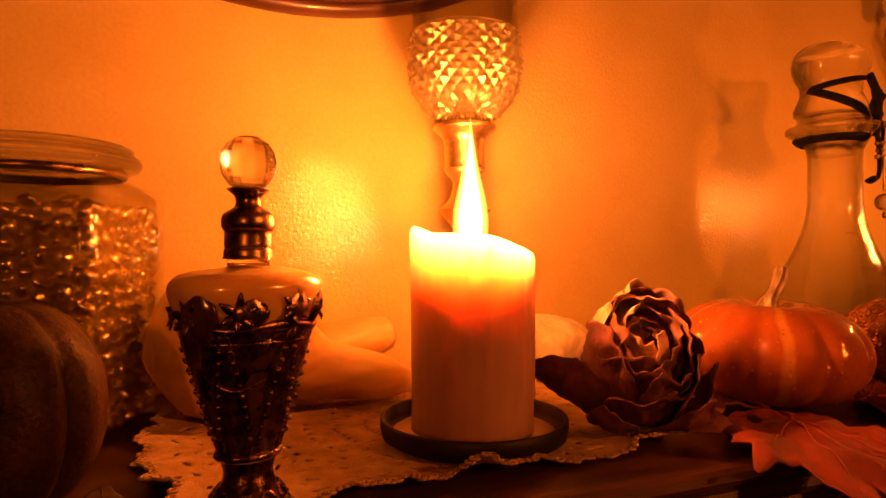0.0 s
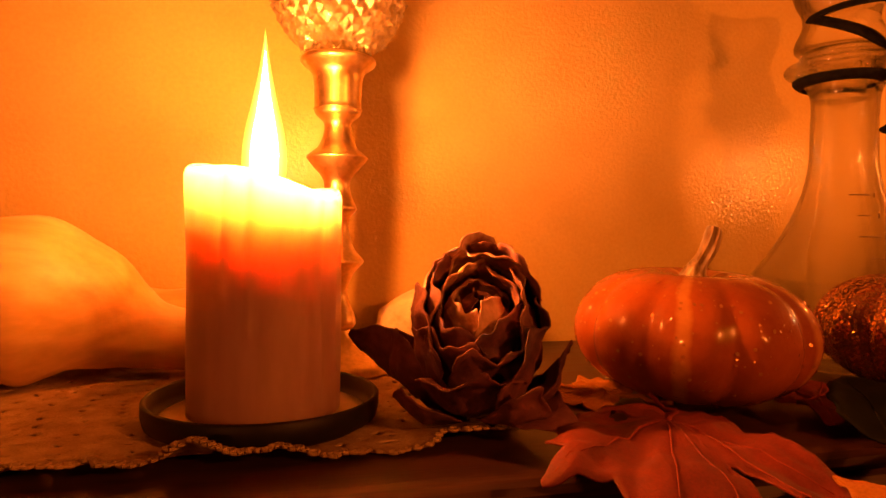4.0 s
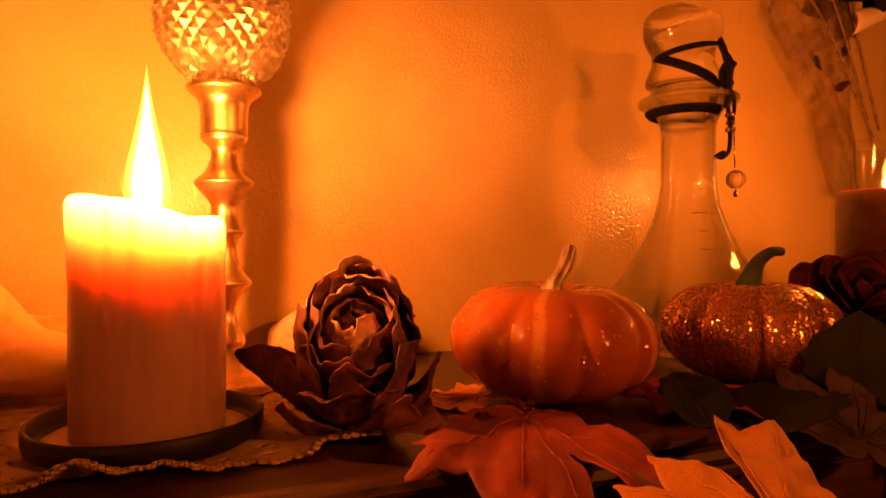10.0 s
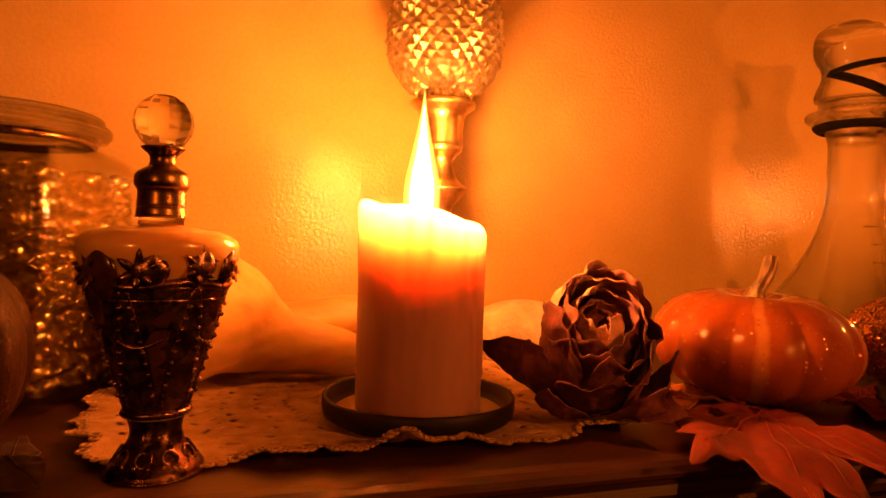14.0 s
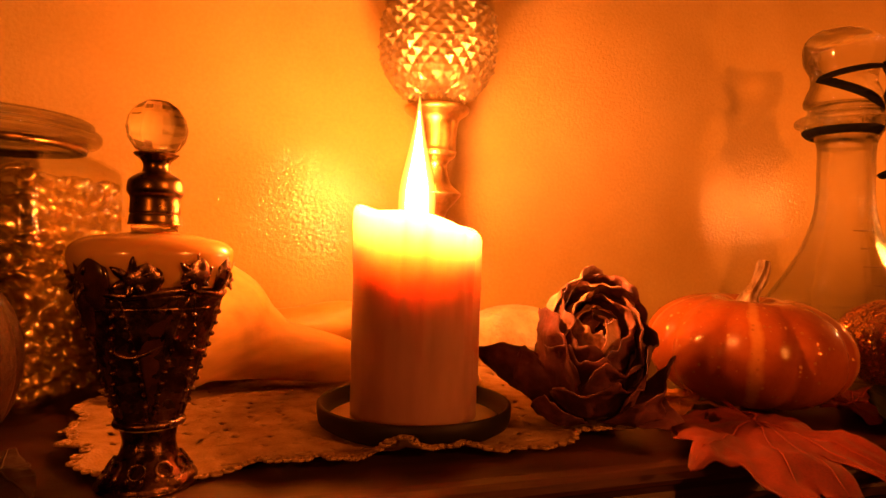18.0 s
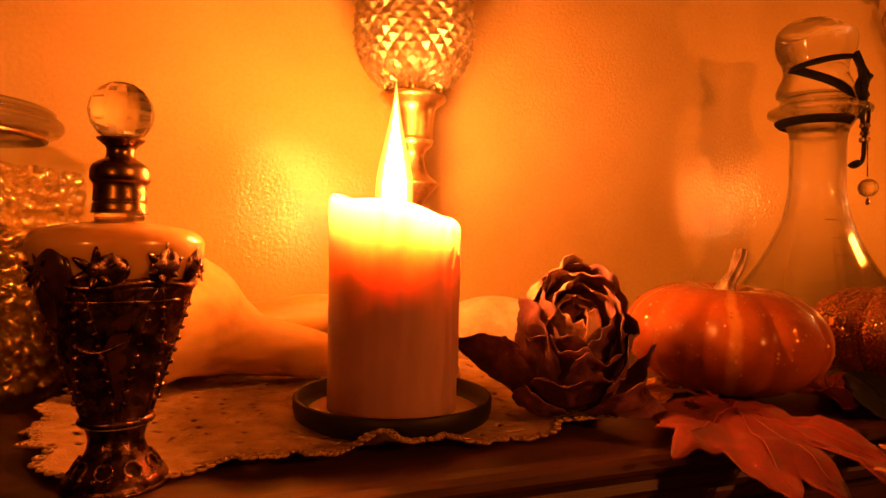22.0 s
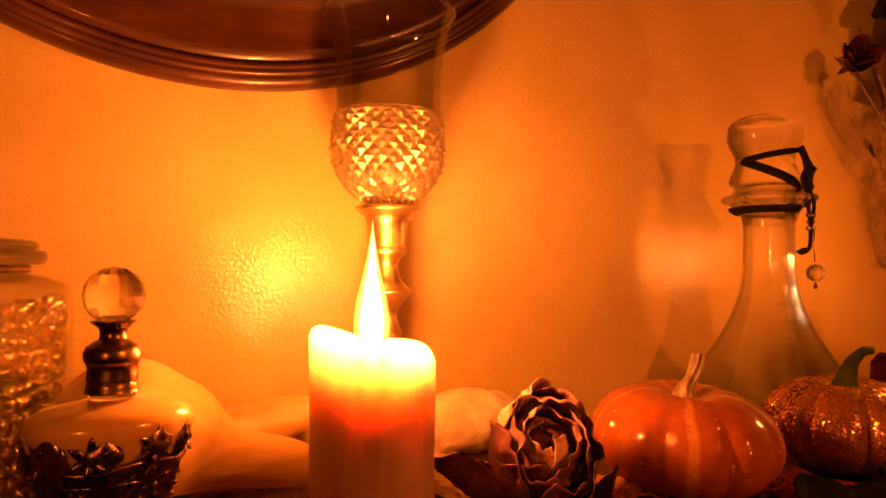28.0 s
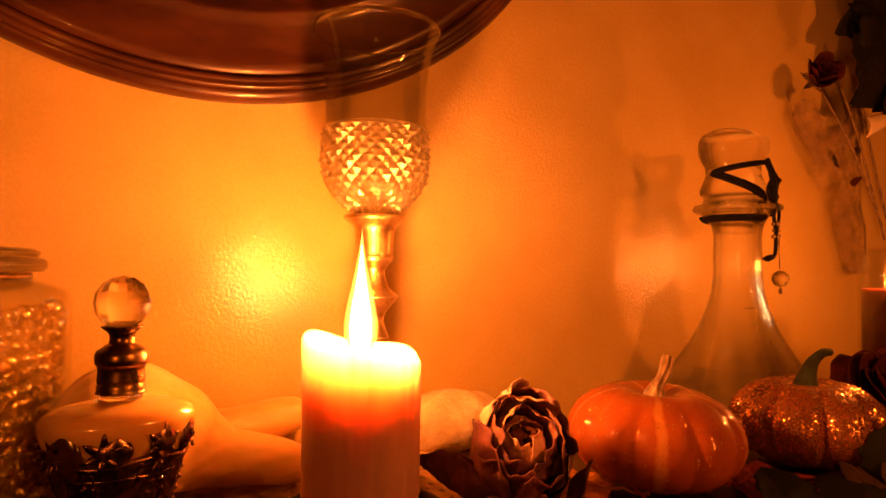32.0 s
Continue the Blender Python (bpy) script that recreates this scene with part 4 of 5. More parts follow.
LAYERS = [(3, 0.13, 0.98, 0.00, 1.9), (3, 0.24, 1.02, 0.05, 1.7), (4, 0.36, 1.00, 0.12, 1.45), (5, 0.46, 1.00, 0.16, 1.25), (5, 0.55, 0.90, 0.30, 1.15), (4, 0.60, 0.66, 0.62, 1.05)]
def dried_rose():
    base = empty("dried_rose", (0.253, 0.3045, 0.0015), (0, 0, -30))
    # nested cups round an axis that leans towards the room: radius, rim angle, petals, half spread, phase
    axis = Vector((0.13, -0.70, 0.70)).normalized()
    e1 = axis.cross(Vector((0, 0, 1))).normalized()
    e2 = e1.cross(axis)
    rnd = random.Random(41)
    for layer, (r, rim, count, half, phase) in enumerate(((11, 14, 3, 80, 20), (19, 27, 3, 74, 75), (27, 36, 4, 64, 40), (34, 43, 5, 56, 20), (39, 50, 5, 54, 55))):
        for q in range(count):
            turn = math.radians(phase + 360 * (q + rnd.uniform(-0.1, 0.1)) / count)
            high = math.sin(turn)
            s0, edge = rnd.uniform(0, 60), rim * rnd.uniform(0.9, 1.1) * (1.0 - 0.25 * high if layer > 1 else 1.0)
            # upper and inner petals take the lit tone, lower ones stay dark: painted light
            mat = M_ROSELIT if layer == 1 or (high > 0.3 and math.cos(turn) > -0.5) else M_ROSEMID if high > -0.2 else M_ROSE
            def petal(u, v, r=r, edge=edge, half=half, turn=turn, s0=s0):
                w = 2 * u - 1
                top = math.radians(edge + 15 * abs(w) ** 2.5 + 17 * jit((w * 2.0, s0, 0), 1.0, 1.0, s0))
                th = math.radians(150) + (top - math.radians(150)) * v
                a = turn + w * math.radians(half) * (0.55 + 0.45 * math.sin(math.pi * min(1.0, 0.2 + 0.6 * v)))
                rr = r * (1 + 0.06 * w)
                if v > 0.86:
                    rr *= 1 + 0.9 * (v - 0.86)
                p = Vector((-1, 5, 43)) + axis * ((38 - r) * 0.42) + (e1 * (0.78 * math.cos(a)) + e2 * math.sin(a)) * (rr * math.sin(th)) + axis * (rr * 1.08 * math.cos(th))
                k = 1.6 + 2.6 * v
                p = p + Vector((jit(p, 0.06, k, s0), jit(p, 0.06, k, s0 + 9), jit(p, 0.065, k, s0 + 17)))
                p = p + Vector((jit(p, 0.17, 2.0, s0 + 3), jit(p, 0.17, 2.0, s0 + 5), jit(p, 0.17, 1.8, s0 + 7)))
                return Vector((p.x, p.y, max(p.z, 0.8))) * 0.001
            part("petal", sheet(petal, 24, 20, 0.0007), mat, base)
    # fallen-open petals: root, bend, tip, side and hollow directions, half width and hollow depth
    petals = [((-14, 4, 22), (-44, -4, 30), (-71, 11, 40), (0.15, -0.4, 0.9), (0, 1, 0), 15, 4), ((-12, 5, 3), (-40, -18, 16), (-38, -4, 46), (0.8, -0.5, 0), (0.4, 1, 0), 17, 9),
              ((14, 8, 6), (46, 2, 12), (40, 0, 44), (0.2, -1, 0), (-1, 0, 0), 16, 8), ((12, 0, 4), (34, -18, 16), (50, -14, 8), (0.3, 0.9, 0.4), (0, 0, 1), 15, 4),
              ((10, 0, 5), (22, -32, 4), (32, -30, 26), (1, 0.3, 0), (0, 1, 0), 15, 6), ((-8, 0, 4), (-22, -30, 2), (-26, -30, 24), (0.9, -0.5, 0), (0, 1, 0.2), 16, 5)]
    for root, bend, tip, side, hollow, half, deep in petals:
        s0 = rnd.uniform(0, 60)
        def petal(u, v, root=Vector(root), bend=Vector(bend), tip=Vector(tip), side=Vector(side).normalized(), hollow=Vector(hollow).normalized(), half=half, deep=deep, s0=s0):
            w = 2 * u - 1
            shape = math.sin(math.pi * (0.10 + 0.76 * v)) ** 0.75
            reach = v * (1 - 0.16 * abs(w) ** 2.2 + 0.07 * jit((w * 2.4, s0, 0), 1.0, 1.0, s0))
            p = root * (1 - reach) ** 2 + bend * (2 * reach * (1 - reach)) + tip * reach ** 2
            p = p + side * (w * half * shape) + hollow * (deep * w * w * shape)
            if v > 0.84:
                p = p - hollow * (24 * (v - 0.84))
            k = 1.2 + 2.8 * v
            p = p + Vector((jit(p, 0.055, k, s0), jit(p, 0.055, k, s0 + 9), jit(p, 0.06, k * 0.8, s0 + 17)))
            p = p + Vector((jit(p, 0.17, 1.5, s0 + 3), jit(p, 0.17, 1.5, s0 + 5), jit(p, 0.17, 1.2, s0 + 7)))
            return Vector((p.x, p.y, max(p.z, 0.8))) * 0.001
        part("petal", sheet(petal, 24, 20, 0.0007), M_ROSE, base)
    part("hip", lathe_curve([(0, 0.001), (0.006, 0.002), (0.010, 0.010), (0.007, 0.018), (0, 0.020)], 4, 16), M_TWIG, base)
    tagged(base, "dried crumpled rose head with curled brown-pink petals on the doily", "rose")


dried_rose()
rose("dark_red_rose", (0.668, 0.318, 0.040), (48, 0, -50), 0.052, [M_REDROSE], "dark red fabric rose beside the glitter pumpkin", LAYERS, 15, 0.06)


# ---- leaves ----
def edge_drop(x, y, z, steep=0.75):
    over = max(0.0, EDGE + 0.004 - y)
    return z - steep * over - 2.0 * over * over


def maple_leaf(name, place, heading, size, material, label, seed, lift=0.006, curl=0.012, drop=0.75, tilt=None, keys=None, stem=True, slit=None):
    base = empty(name, place, tilt or (0, 0, 0))
    rnd = random.Random(seed)
    if keys is None:
        half = [(0, 1.0), (8, 0.80), (13, 0.84), (24, 0.44), (35, 0.74), (38, 0.70), (47, 0.92), (56, 0.68), (62, 0.70), (78, 0.40), (92, 0.52), (104, 0.64), (116, 0.46), (132, 0.33), (160, 0.20)]
        keys = [(a + rnd.uniform(-3, 3), r * rnd.uniform(0.92, 1.06)) for a, r in half] + [(180, 0.10)] + [(-a + rnd.uniform(-3, 3), r * rnd.uniform(0.92, 1.06)) for a, r in half[1:]]
    keys = sorted((math.radians((a + 180) % 360 - 180), r) for a, r in keys)
    turns = [keys[-1]] + keys + [keys[0]]
    lobes = [(turns[k][0], turns[k][1], 0) for k in range(1, len(keys) + 1) if turns[k][1] > max(turns[k - 1][1], turns[k + 1][1]) and turns[k][1] > 0.45]
    def outline(a):
        for k in range(len(keys)):
            (a0, r0), (a1, r1) = keys[k - 1], keys[k]
            if k == 0:
                a0 -= math.tau
                if a > a1:
                    a -= math.tau if a > keys[-1][0] else 0.0
            if a0 <= a <= a1:
                u = (a - a0) / max(1e-6, a1 - a0)
                return r0 + (r1 - r0) * (0.75 * u + 0.25 * u * u * (3 - 2 * u))
        return keys[0][1]
    hd = math.radians(heading)
    def lay(x, y):
        wx, wy = x * math.cos(hd) - y * math.sin(hd), x * math.sin(hd) + y * math.cos(hd)
        r = math.hypot(x, y)
        z = lift + curl * (r / size) ** 2 * math.sin(3 * math.atan2(y, x) + seed) * 0.5 + jit((x, y, 0), 45, 0.005, seed) + jit((x, y, 0), 130, 0.0022, seed)
        if tilt is None:
            z = max(z, 0.0014)
            z = edge_drop(place[0] + wx, place[1] + wy, z + place[2], drop) - place[2]
        return Vector((wx, wy, z))
    seg, rings = 300, 14
    bm = bmesh.new()
    grids = []
    for off in (0.0, -0.0009):
        centre = bm.verts.new(lay(0, 0) + Vector((0, 0, off)))
        rs = []
        for j in range(1, rings + 1):
            ring = []
            for k in range(seg):
                a = math.tau * k / seg - math.pi
                r = size * outline(a) * j / rings
                ring.append(bm.verts.new(lay(r * math.cos(a), r * math.sin(a)) + Vector((0, 0, off))))
            rs.append(ring)
        for k in range(seg):
            i = (k + 1) % seg
            bm.faces.new((centre, rs[0][k], rs[0][i]))
            for a, b in zip(rs, rs[1:]):
                mid = (a[k].co + b[i].co) / 2
                if slit and abs(mid.x - slit[0]) < slit[2] and abs(mid.y - slit[1]) < slit[3]:
                    continue
                bm.faces.new((a[k], b[k], b[i], a[i]))
        grids.append(rs)
    for k in range(seg):
        i = (k + 1) % seg
        bm.faces.new((grids[0][-1][k], grids[1][-1][k], grids[1][-1][i], grids[0][-1][i]))
    blade = part("blade", bm, material, base)
    vm = M_VEIN if material is M_REDLEAF else material
    for la, lh, _ in lobes:
        pts = [lay(size * lh * 0.9 * u / 10 * math.cos(la), size * lh * 0.9 * u / 10 * math.sin(la)) + Vector((0, 0, 0.0002)) for u in range(11)]
        part("vein", tube(pts, lambda u: 0.0007 * (1 - 0.75 * u), 6), vm, blade, "raised leaf vein")
    pts = [lay(-size * 0.75 * u / 8, size * 0.05 * math.sin(u)) for u in range(9)]
    if stem:
        part("stalk", tube(pts, 0.0012, 6), vm, base)
    tagged(base, label, "leaf", "scattered leaves")
    return base


RED = [(0, 0.84), (-5, 0.78), (-10, 0.72), (-18, 0.62), (-25, 0.69), (-30.5, 0.80), (-36, 0.60), (-45, 0.60), (-50, 0.50), (-59, 0.46), (-80, 0.36), (-115, 0.30), (-150, 0.18), (180, 0.12), (4, 0.74), (8, 0.61), (12, 0.70), (17, 0.76), (22, 0.66), (25.5, 0.53), (27, 0.37),
       (32, 0.39), (35.5, 0.54), (37.5, 0.74), (39.5, 0.82), (45, 0.70), (52, 0.63), (57, 0.64), (67, 0.54), (76, 0.37), (98, 0.28), (121, 0.25), (150, 0.16)]
AMBER = [(-60, 0.22), (0, 0.22), (14, 0.26), (30, 0.44), (35, 0.54), (39.5, 0.74), (42.5, 1.03), (45.5, 0.86), (50, 0.80), (54.5, 1.0), (56, 0.72), (57, 0.50), (58.5, 0.30), (60, 0.20), (67, 0.20), (68.5, 0.38), (70, 0.47), (75, 0.46), (82, 0.60), (89, 0.48), (97, 0.36), (105, 0.40), (114, 0.46), (126, 0.38), (150, 0.40), (172, 0.46), (200, 0.24), (260, 0.22)]
maple_leaf("maple_leaf", (0.328, 0.262, 0.002), -120.5, 0.114, M_REDLEAF, "red fabric maple leaf reaching over the sideboard edge", 3, lift=0.009, curl=0.004, drop=0.12, keys=RED, slit=(-0.0165, 0.0115, 0.0044, 0.0036))
maple_leaf("maple_leaf", (0.340, 0.120, 0.006), 0, 0.132, M_YELLEAF, "amber yellow fabric maple leaf propped over the sideboard edge", 5, stem=False, lift=0.004, curl=0.004, tilt=(1, 0, 0), keys=AMBER)
maple_leaf("maple_leaf", (0.440, 0.292, 0.003), -20, 0.070, M_REDLEAF, "red fabric maple leaf lying beneath the pumpkins", 9, lift=0.006, curl=0.004)
maple_leaf("maple_leaf", (0.338, 0.335, 0.001), 130, 0.05, M_YELLEAF, "amber fabric maple leaf under the orange pumpkin", 12, lift=0.004, curl=0.008)
maple_leaf("maple_leaf", (0.512, 0.214, -0.012), 60, 0.070, M_BROWNLEAF, "brown fabric maple leaf drooping over the sideboard edge", 14, stem=False, lift=0.004, curl=0.010, tilt=(34, 0, -10))
maple_leaf("maple_leaf", (0.600, 0.252, 0.003), -40, 0.080, M_BROWNLEAF, "brown fabric maple leaf at the sideboard edge", 27, lift=0.008, curl=0.008)
maple_leaf("maple_leaf", (0.640, 0.300, 0.004), 20, 0.080, M_REDLEAF, "dull red fabric leaf beneath the dark rose", 17, lift=0.006, curl=0.006)
maple_leaf("maple_leaf", (-0.030, 0.275, 0.002), 200, 0.055, M_BROWNLEAF, "brown fabric leaf before the dark pumpkin", 19, stem=False, lift=0.006, curl=0.004)


def plain_leaf(name, place, turn, length, width, material, label):
    base = empty(name, place, turn)
    def blade(u, v):
        w = width * math.sin(math.pi * min(1, 0.04 + 0.96 * v) ** 0.8) ** 0.9 * (u - 0.5) * (1 + 0.07 * math.sin(v * 30))
        return Vector((w, length * v, 0.22 * abs(w) + 0.22 * length * math.sin(v * 2.4) * 0.5 + jit((w, v * length, 0), 50, 0.003, length * 99)))
    bl = part("blade", sheet(blade, 10, 18, 0.0008), material, base)
    part("midrib", tube([blade(0.5, k / 12) + Vector((0, 0, 0.0006)) for k in range(12)], lambda u: 0.001 * (1.1 - u), 6), material, bl)
    tagged(base, label, "leaf", "green leaves")


plain_leaf("green_leaf", (0.545, 0.236, 0.000), (70, 0, -54), 0.060, 0.062, M_GREENLEAF, "broad dark green leaf standing before the glitter pumpkin")
plain_leaf("green_leaf", (0.585, 0.240, 0.000), (56, 0, -62), 0.050, 0.062, M_GREENLEAF, "dark green fabric leaf crowding the dark rose")
plain_leaf("green_leaf", (0.470, 0.232, -0.003), (9, 0, -42), 0.048, 0.060, M_GREENLEAF, "dark green fabric leaf leaning on the glitter pumpkin")
plain_leaf("green_leaf", (0.425, 0.236, 0.001), (22, 0, -20), 0.050, 0.040, M_GREENLEAF, "dark green fabric leaf between the amber leaves")
plain_leaf("green_leaf", (0.455, 0.228, -0.002), (4, 0, -75), 0.080, 0.056, M_GREENLEAF, "low dark green leaf behind the amber leaf")


# ---- lace doily ----
def doily():
    bm = bmesh.new()
    cx, cy = 0.131, 0.375
    seg, rings = 320, 60
    def reach(a):
        c, s = math.cos(a), math.sin(a)
        r = 1.0 / max(abs(c) / 0.145, abs(s) / 0.098) * 0.55 + 0.45 * (1.0 / math.sqrt((c / 0.157) ** 2 + (s / 0.106) ** 2))
        return r + 0.0055 * abs(math.sin(a * 13)) + 0.0016 * math.sin(a * 60)
    def place(a, u):
        r = reach(a) * u
        x, y = cx + r * math.cos(a), cy + r * math.sin(a)
        z = 0.0010 + max(0.0, u - 0.8) * 5 * (0.0028 + 0.0030 * math.sin(a * 9 + 0.7) + 0.0012 * math.sin(a * 23))
        if y < 0.30:
            z += 0.010 * math.exp(-((x - 0.128) / 0.016) ** 2) * max(0.0, (0.290 - y) / 0.02)
        y = min(y, 0.52)
        return Vector((x, y, max(0.0008, z)))
    layers = []
    for off in (0.0011, 0.0):
        centre = bm.verts.new((cx, cy, 0.001 + off))
        layers.append((centre, [[bm.verts.new(place(math.tau * k / seg, j / rings) + Vector((0, 0, off))) for k in range(seg)] for j in range(1, rings + 1)]))
    holes = set()
    rnd = random.Random(2)
    for j in range(8, rings - 3):
        row = j // 7
        for k in range(seg):
            if j % 7 == 3 and (k + row * 3) % 8 < 3 and rnd.random() > 0.1:
                holes.add((j, k))
            elif j % 14 == 6 and (k + row) % 5 == 0 and rnd.random() > 0.3:
                holes.add((j, k))
    bm.verts.index_update()
    def solid_at(j, k):
        return (j, k % seg) not in holes
    (c0, t), (c1, b) = layers
    for k in range(seg):
        i = (k + 1) % seg
        bm.faces.new((c0, t[0][k], t[0][i]))
        bm.faces.new((c1, b[0][i], b[0][k]))
        for j in range(rings - 1):
            if not solid_at(j, k):
                for q0, q1, nb in (((j, k), (j, i), (j - 1, k)), ((j + 1, i), (j + 1, k), (j + 1, k)), ((j, i), (j + 1, i), (j, k + 1)), ((j + 1, k), (j, k), (j, k - 1))):
                    if solid_at(*nb):
                        bm.faces.new((t[q0[0]][q0[1]], t[q1[0]][q1[1]], b[q1[0]][q1[1]], b[q0[0]][q0[1]]))
                continue
            bm.faces.new((t[j][k], t[j + 1][k], t[j + 1][i], t[j][i]))
            bm.faces.new((b[j][k], b[j][i], b[j + 1][i], b[j + 1][k]))
        bm.faces.new((t[-1][k], b[-1][k], b[-1][i], t[-1][i]))
    cloth = empty("lace_doily", (0, 0, 0))
    bm.faces.ensure_lookup_table()
    edge = bmesh.new()
    seen = {}
    outer = []
    for f in bm.faces:
        c = f.calc_center_median()
        if math.hypot(c.x - cx, c.y - cy) > 0.86 * reach(math.atan2(c.y - cy, c.x - cx)):
            for v in f.verts:
                if v.index not in seen:
                    seen[v.index] = edge.verts.new(v.co)
            edge.faces.new([seen[v.index] for v in f.verts])
            outer.append(f)
    bmesh.ops.delete(bm, geom=outer, context="FACES")
    part("open_centre", bm, M_LACE, cloth, "openwork crochet centre")
    rope = bmesh.new()
    for k in range(260):
        a = math.tau * k / 260
        p = place(a, 1.0)
        size = rnd.uniform(0.6, 1.15)
        out = Vector((math.cos(a), math.sin(a), 0.0)) * size
        side = Vector((-math.sin(a), math.cos(a), 0.0)) * size
        tube([p + Vector((0, 0, 0.0012)) + out * (0.0006 + 0.0021 * math.cos(q * math.tau / 8)) + side * (0.0021 * math.sin(q * math.tau / 8)) for q in range(9)], 0.0008, 5, rope, False)
    part("picot_edging", rope, M_LACE, cloth, "knotted crochet loops along the edge")["kind"] = "stuff"
    part("scalloped_border", edge, M_LACE, cloth, "rippled scalloped border")
    tagged(cloth, "cream crocheted lace doily with scalloped rippled edge on the sideboard", "doily")


doily()


# ---- decanter ----
def decanter():
    base = empty("glass_decanter", (0.598, 0.435, 0.0015))
    outer = [(0.0, 0.0), (0.081, 0.0), (0.0875, 0.004), (0.087, 0.012), (0.080, 0.026), (0.066, 0.044), (0.052, 0.064), (0.042, 0.086), (0.0345, 0.108), (0.0302, 0.132), (0.0285, 0.155), (0.0280, 0.180), (0.0280, 0.205), (0.0285, 0.217),
             (0.033, 0.222), (0.0425, 0.2265), (0.0445, 0.230), (0.0425, 0.2335), (0.035, 0.236), (0.0335, 0.243)]
    inner = [(0.0275, 0.243), (0.0255, 0.226), (0.0240, 0.205), (0.0240, 0.180), (0.0245, 0.155), (0.0262, 0.132), (0.0305, 0.108), (0.038, 0.086), (0.048, 0.064), (0.062, 0.044), (0.076, 0.026), (0.0825, 0.013), (0.079, 0.008), (0.0, 0.0075)]
    def wide(z):
        return 1 + 0.22 * min(1.0, max(0.0, (0.130 - z) / 0.06)) - 0.13 * min(1.0, max(0.0, (z - 0.120) / 0.03)) * min(1.0, max(0.0, (0.216 - z) / 0.008))
    outer = [(r * wide(z), z) for r, z in outer]
    inner = [(r * wide(z), z) for r, z in inner]
    bm = lathe([tuple(p) for p in spline(outer, 3)] + [tuple(p) for p in spline(inner, 3)], 72)
    bmesh.ops.translate(bm, vec=(0.006, 0, 0), verts=bm.verts)
    part("bottle", bm, M_CLEAR, base, "clear glass bottle with a wide base and slender neck")
    for k, z in enumerate((0.062, 0.078, 0.094, 0.110, 0.126)):
        r = 0.0
        for (r0, z0), (r1, z1) in zip(outer, outer[1:]):
            if z0 <= z <= z1:
                r = r0 + (r1 - r0) * (z - z0) / (z1 - z0)
        a0 = math.radians(-106)
        w = 0.008 if k % 2 == 0 else 0.005
        part("etched_mark", tube([((r + 0.0004) * math.cos(a0 + (q - 4) * w / 4 / r), (r + 0.0004) * math.sin(a0 + (q - 4) * w / 4 / r), z) for q in range(9)], 0.0005, 5), M_ETCH, base, "short etched measuring line")
        part("etched_mark", tube([((r + 0.0004) * math.cos(a0 + 0.012 / r), (r + 0.0004) * math.sin(a0 + 0.012 / r), z - 0.002 + q * 0.002) for q in range(3)], 0.0005, 5), M_ETCH, base, "short etched measuring line")
    tagged(base, "clear glass decanter with etched marks and a wide base", "decanter")
    st = empty("decanter_stopper", (0.598, 0.435, 0.2450), (0, 0, 0))
    def wob(v, a):
        top = max(0.0, (v.z - 0.03) / 0.035)
        return Vector((v.x * (0.95 + 0.05 * top * math.cos(2 * a)), v.y * (0.95 + 0.05 * top * math.cos(2 * a)), v.z + 0.0035 * top * math.sin(2 * a + 0.6) * math.hypot(v.x, v.y) / 0.034))
    part("head", lathe_curve([(0.0, 0.0), (0.030, 0.0), (0.0350, 0.004), (0.0335, 0.011), (0.0292, 0.021), (0.0296, 0.031), (0.0335, 0.039), (0.0366, 0.048), (0.0368, 0.057), (0.0352, 0.0632), (0.029, 0.0652), (0.018, 0.0615), (0.0, 0.0590)], 4, 56, warp=wob), M_STOPPER, st, "heavy rounded glass head")
    part("plug", lathe_curve([(0.0, -0.040), (0.0165, -0.040), (0.018, -0.037), (0.0198, -0.010), (0.0208, -0.0005), (0.0, -0.0005)], 3, 40), M_GLASS, st, "ground glass plug")
    tagged(st, "heavy clear glass stopper seated in the decanter", "stopper")
    # black ribbon
    rb = empty("velvet_ribbon", (0.598, 0.435, 0.0))
    def band(pts, w, name="ribbon_band"):
        part(name, tube(curve3(pts, 8), w * 1.2, 8, flat=0.35), M_RIBBON, rb)
    def around(z0, z1, r, a0, a1, n=14):
        return [(r * math.cos(math.radians(a0 + (a1 - a0) * k / n)), r * math.sin(math.radians(a0 + (a1 - a0) * k / n)), z0 + (z1 - z0) * k / n) for k in range(n + 1)]
    band(around(0.2185, 0.2215, 0.0300, 40, 400), 0.0042, "neck_loop")
    kx, ky = 0.036 * math.cos(math.radians(-62)), 0.036 * math.sin(math.radians(-62))
    band(around(0.268, 0.279, 0.0305, 180, 295), 0.0045, "upper_loop")
    band(around(0.268, 0.240, 0.0315, 182, 297), 0.0042, "crossing_loop")
    band([(kx * 0.9, ky * 0.9, 0.281), (kx * 1.05, ky * 1.05, 0.265), (kx * 1.1, ky * 1.1, 0.245), (kx * 1.05, ky * 1.05, 0.222)], 0.0071, "hanging_tail")
    band([(kx * 0.92, ky * 0.92, 0.280), (kx * 1.35, ky * 0.9, 0.262), (kx * 1.6, ky * 0.85, 0.240), (kx * 1.35, ky * 0.95, 0.226)], 0.0053, "bow_loop")
    band([(kx * 1.1, ky * 1.05, 0.226), (kx * 1.2, ky * 1.1, 0.205), (kx * 1.15, ky * 1.1, 0.184), (kx * 0.85, ky * 1.05, 0.178), (kx * 0.55, ky * 1.05, 0.180)], 0.0045, "curled_tail")
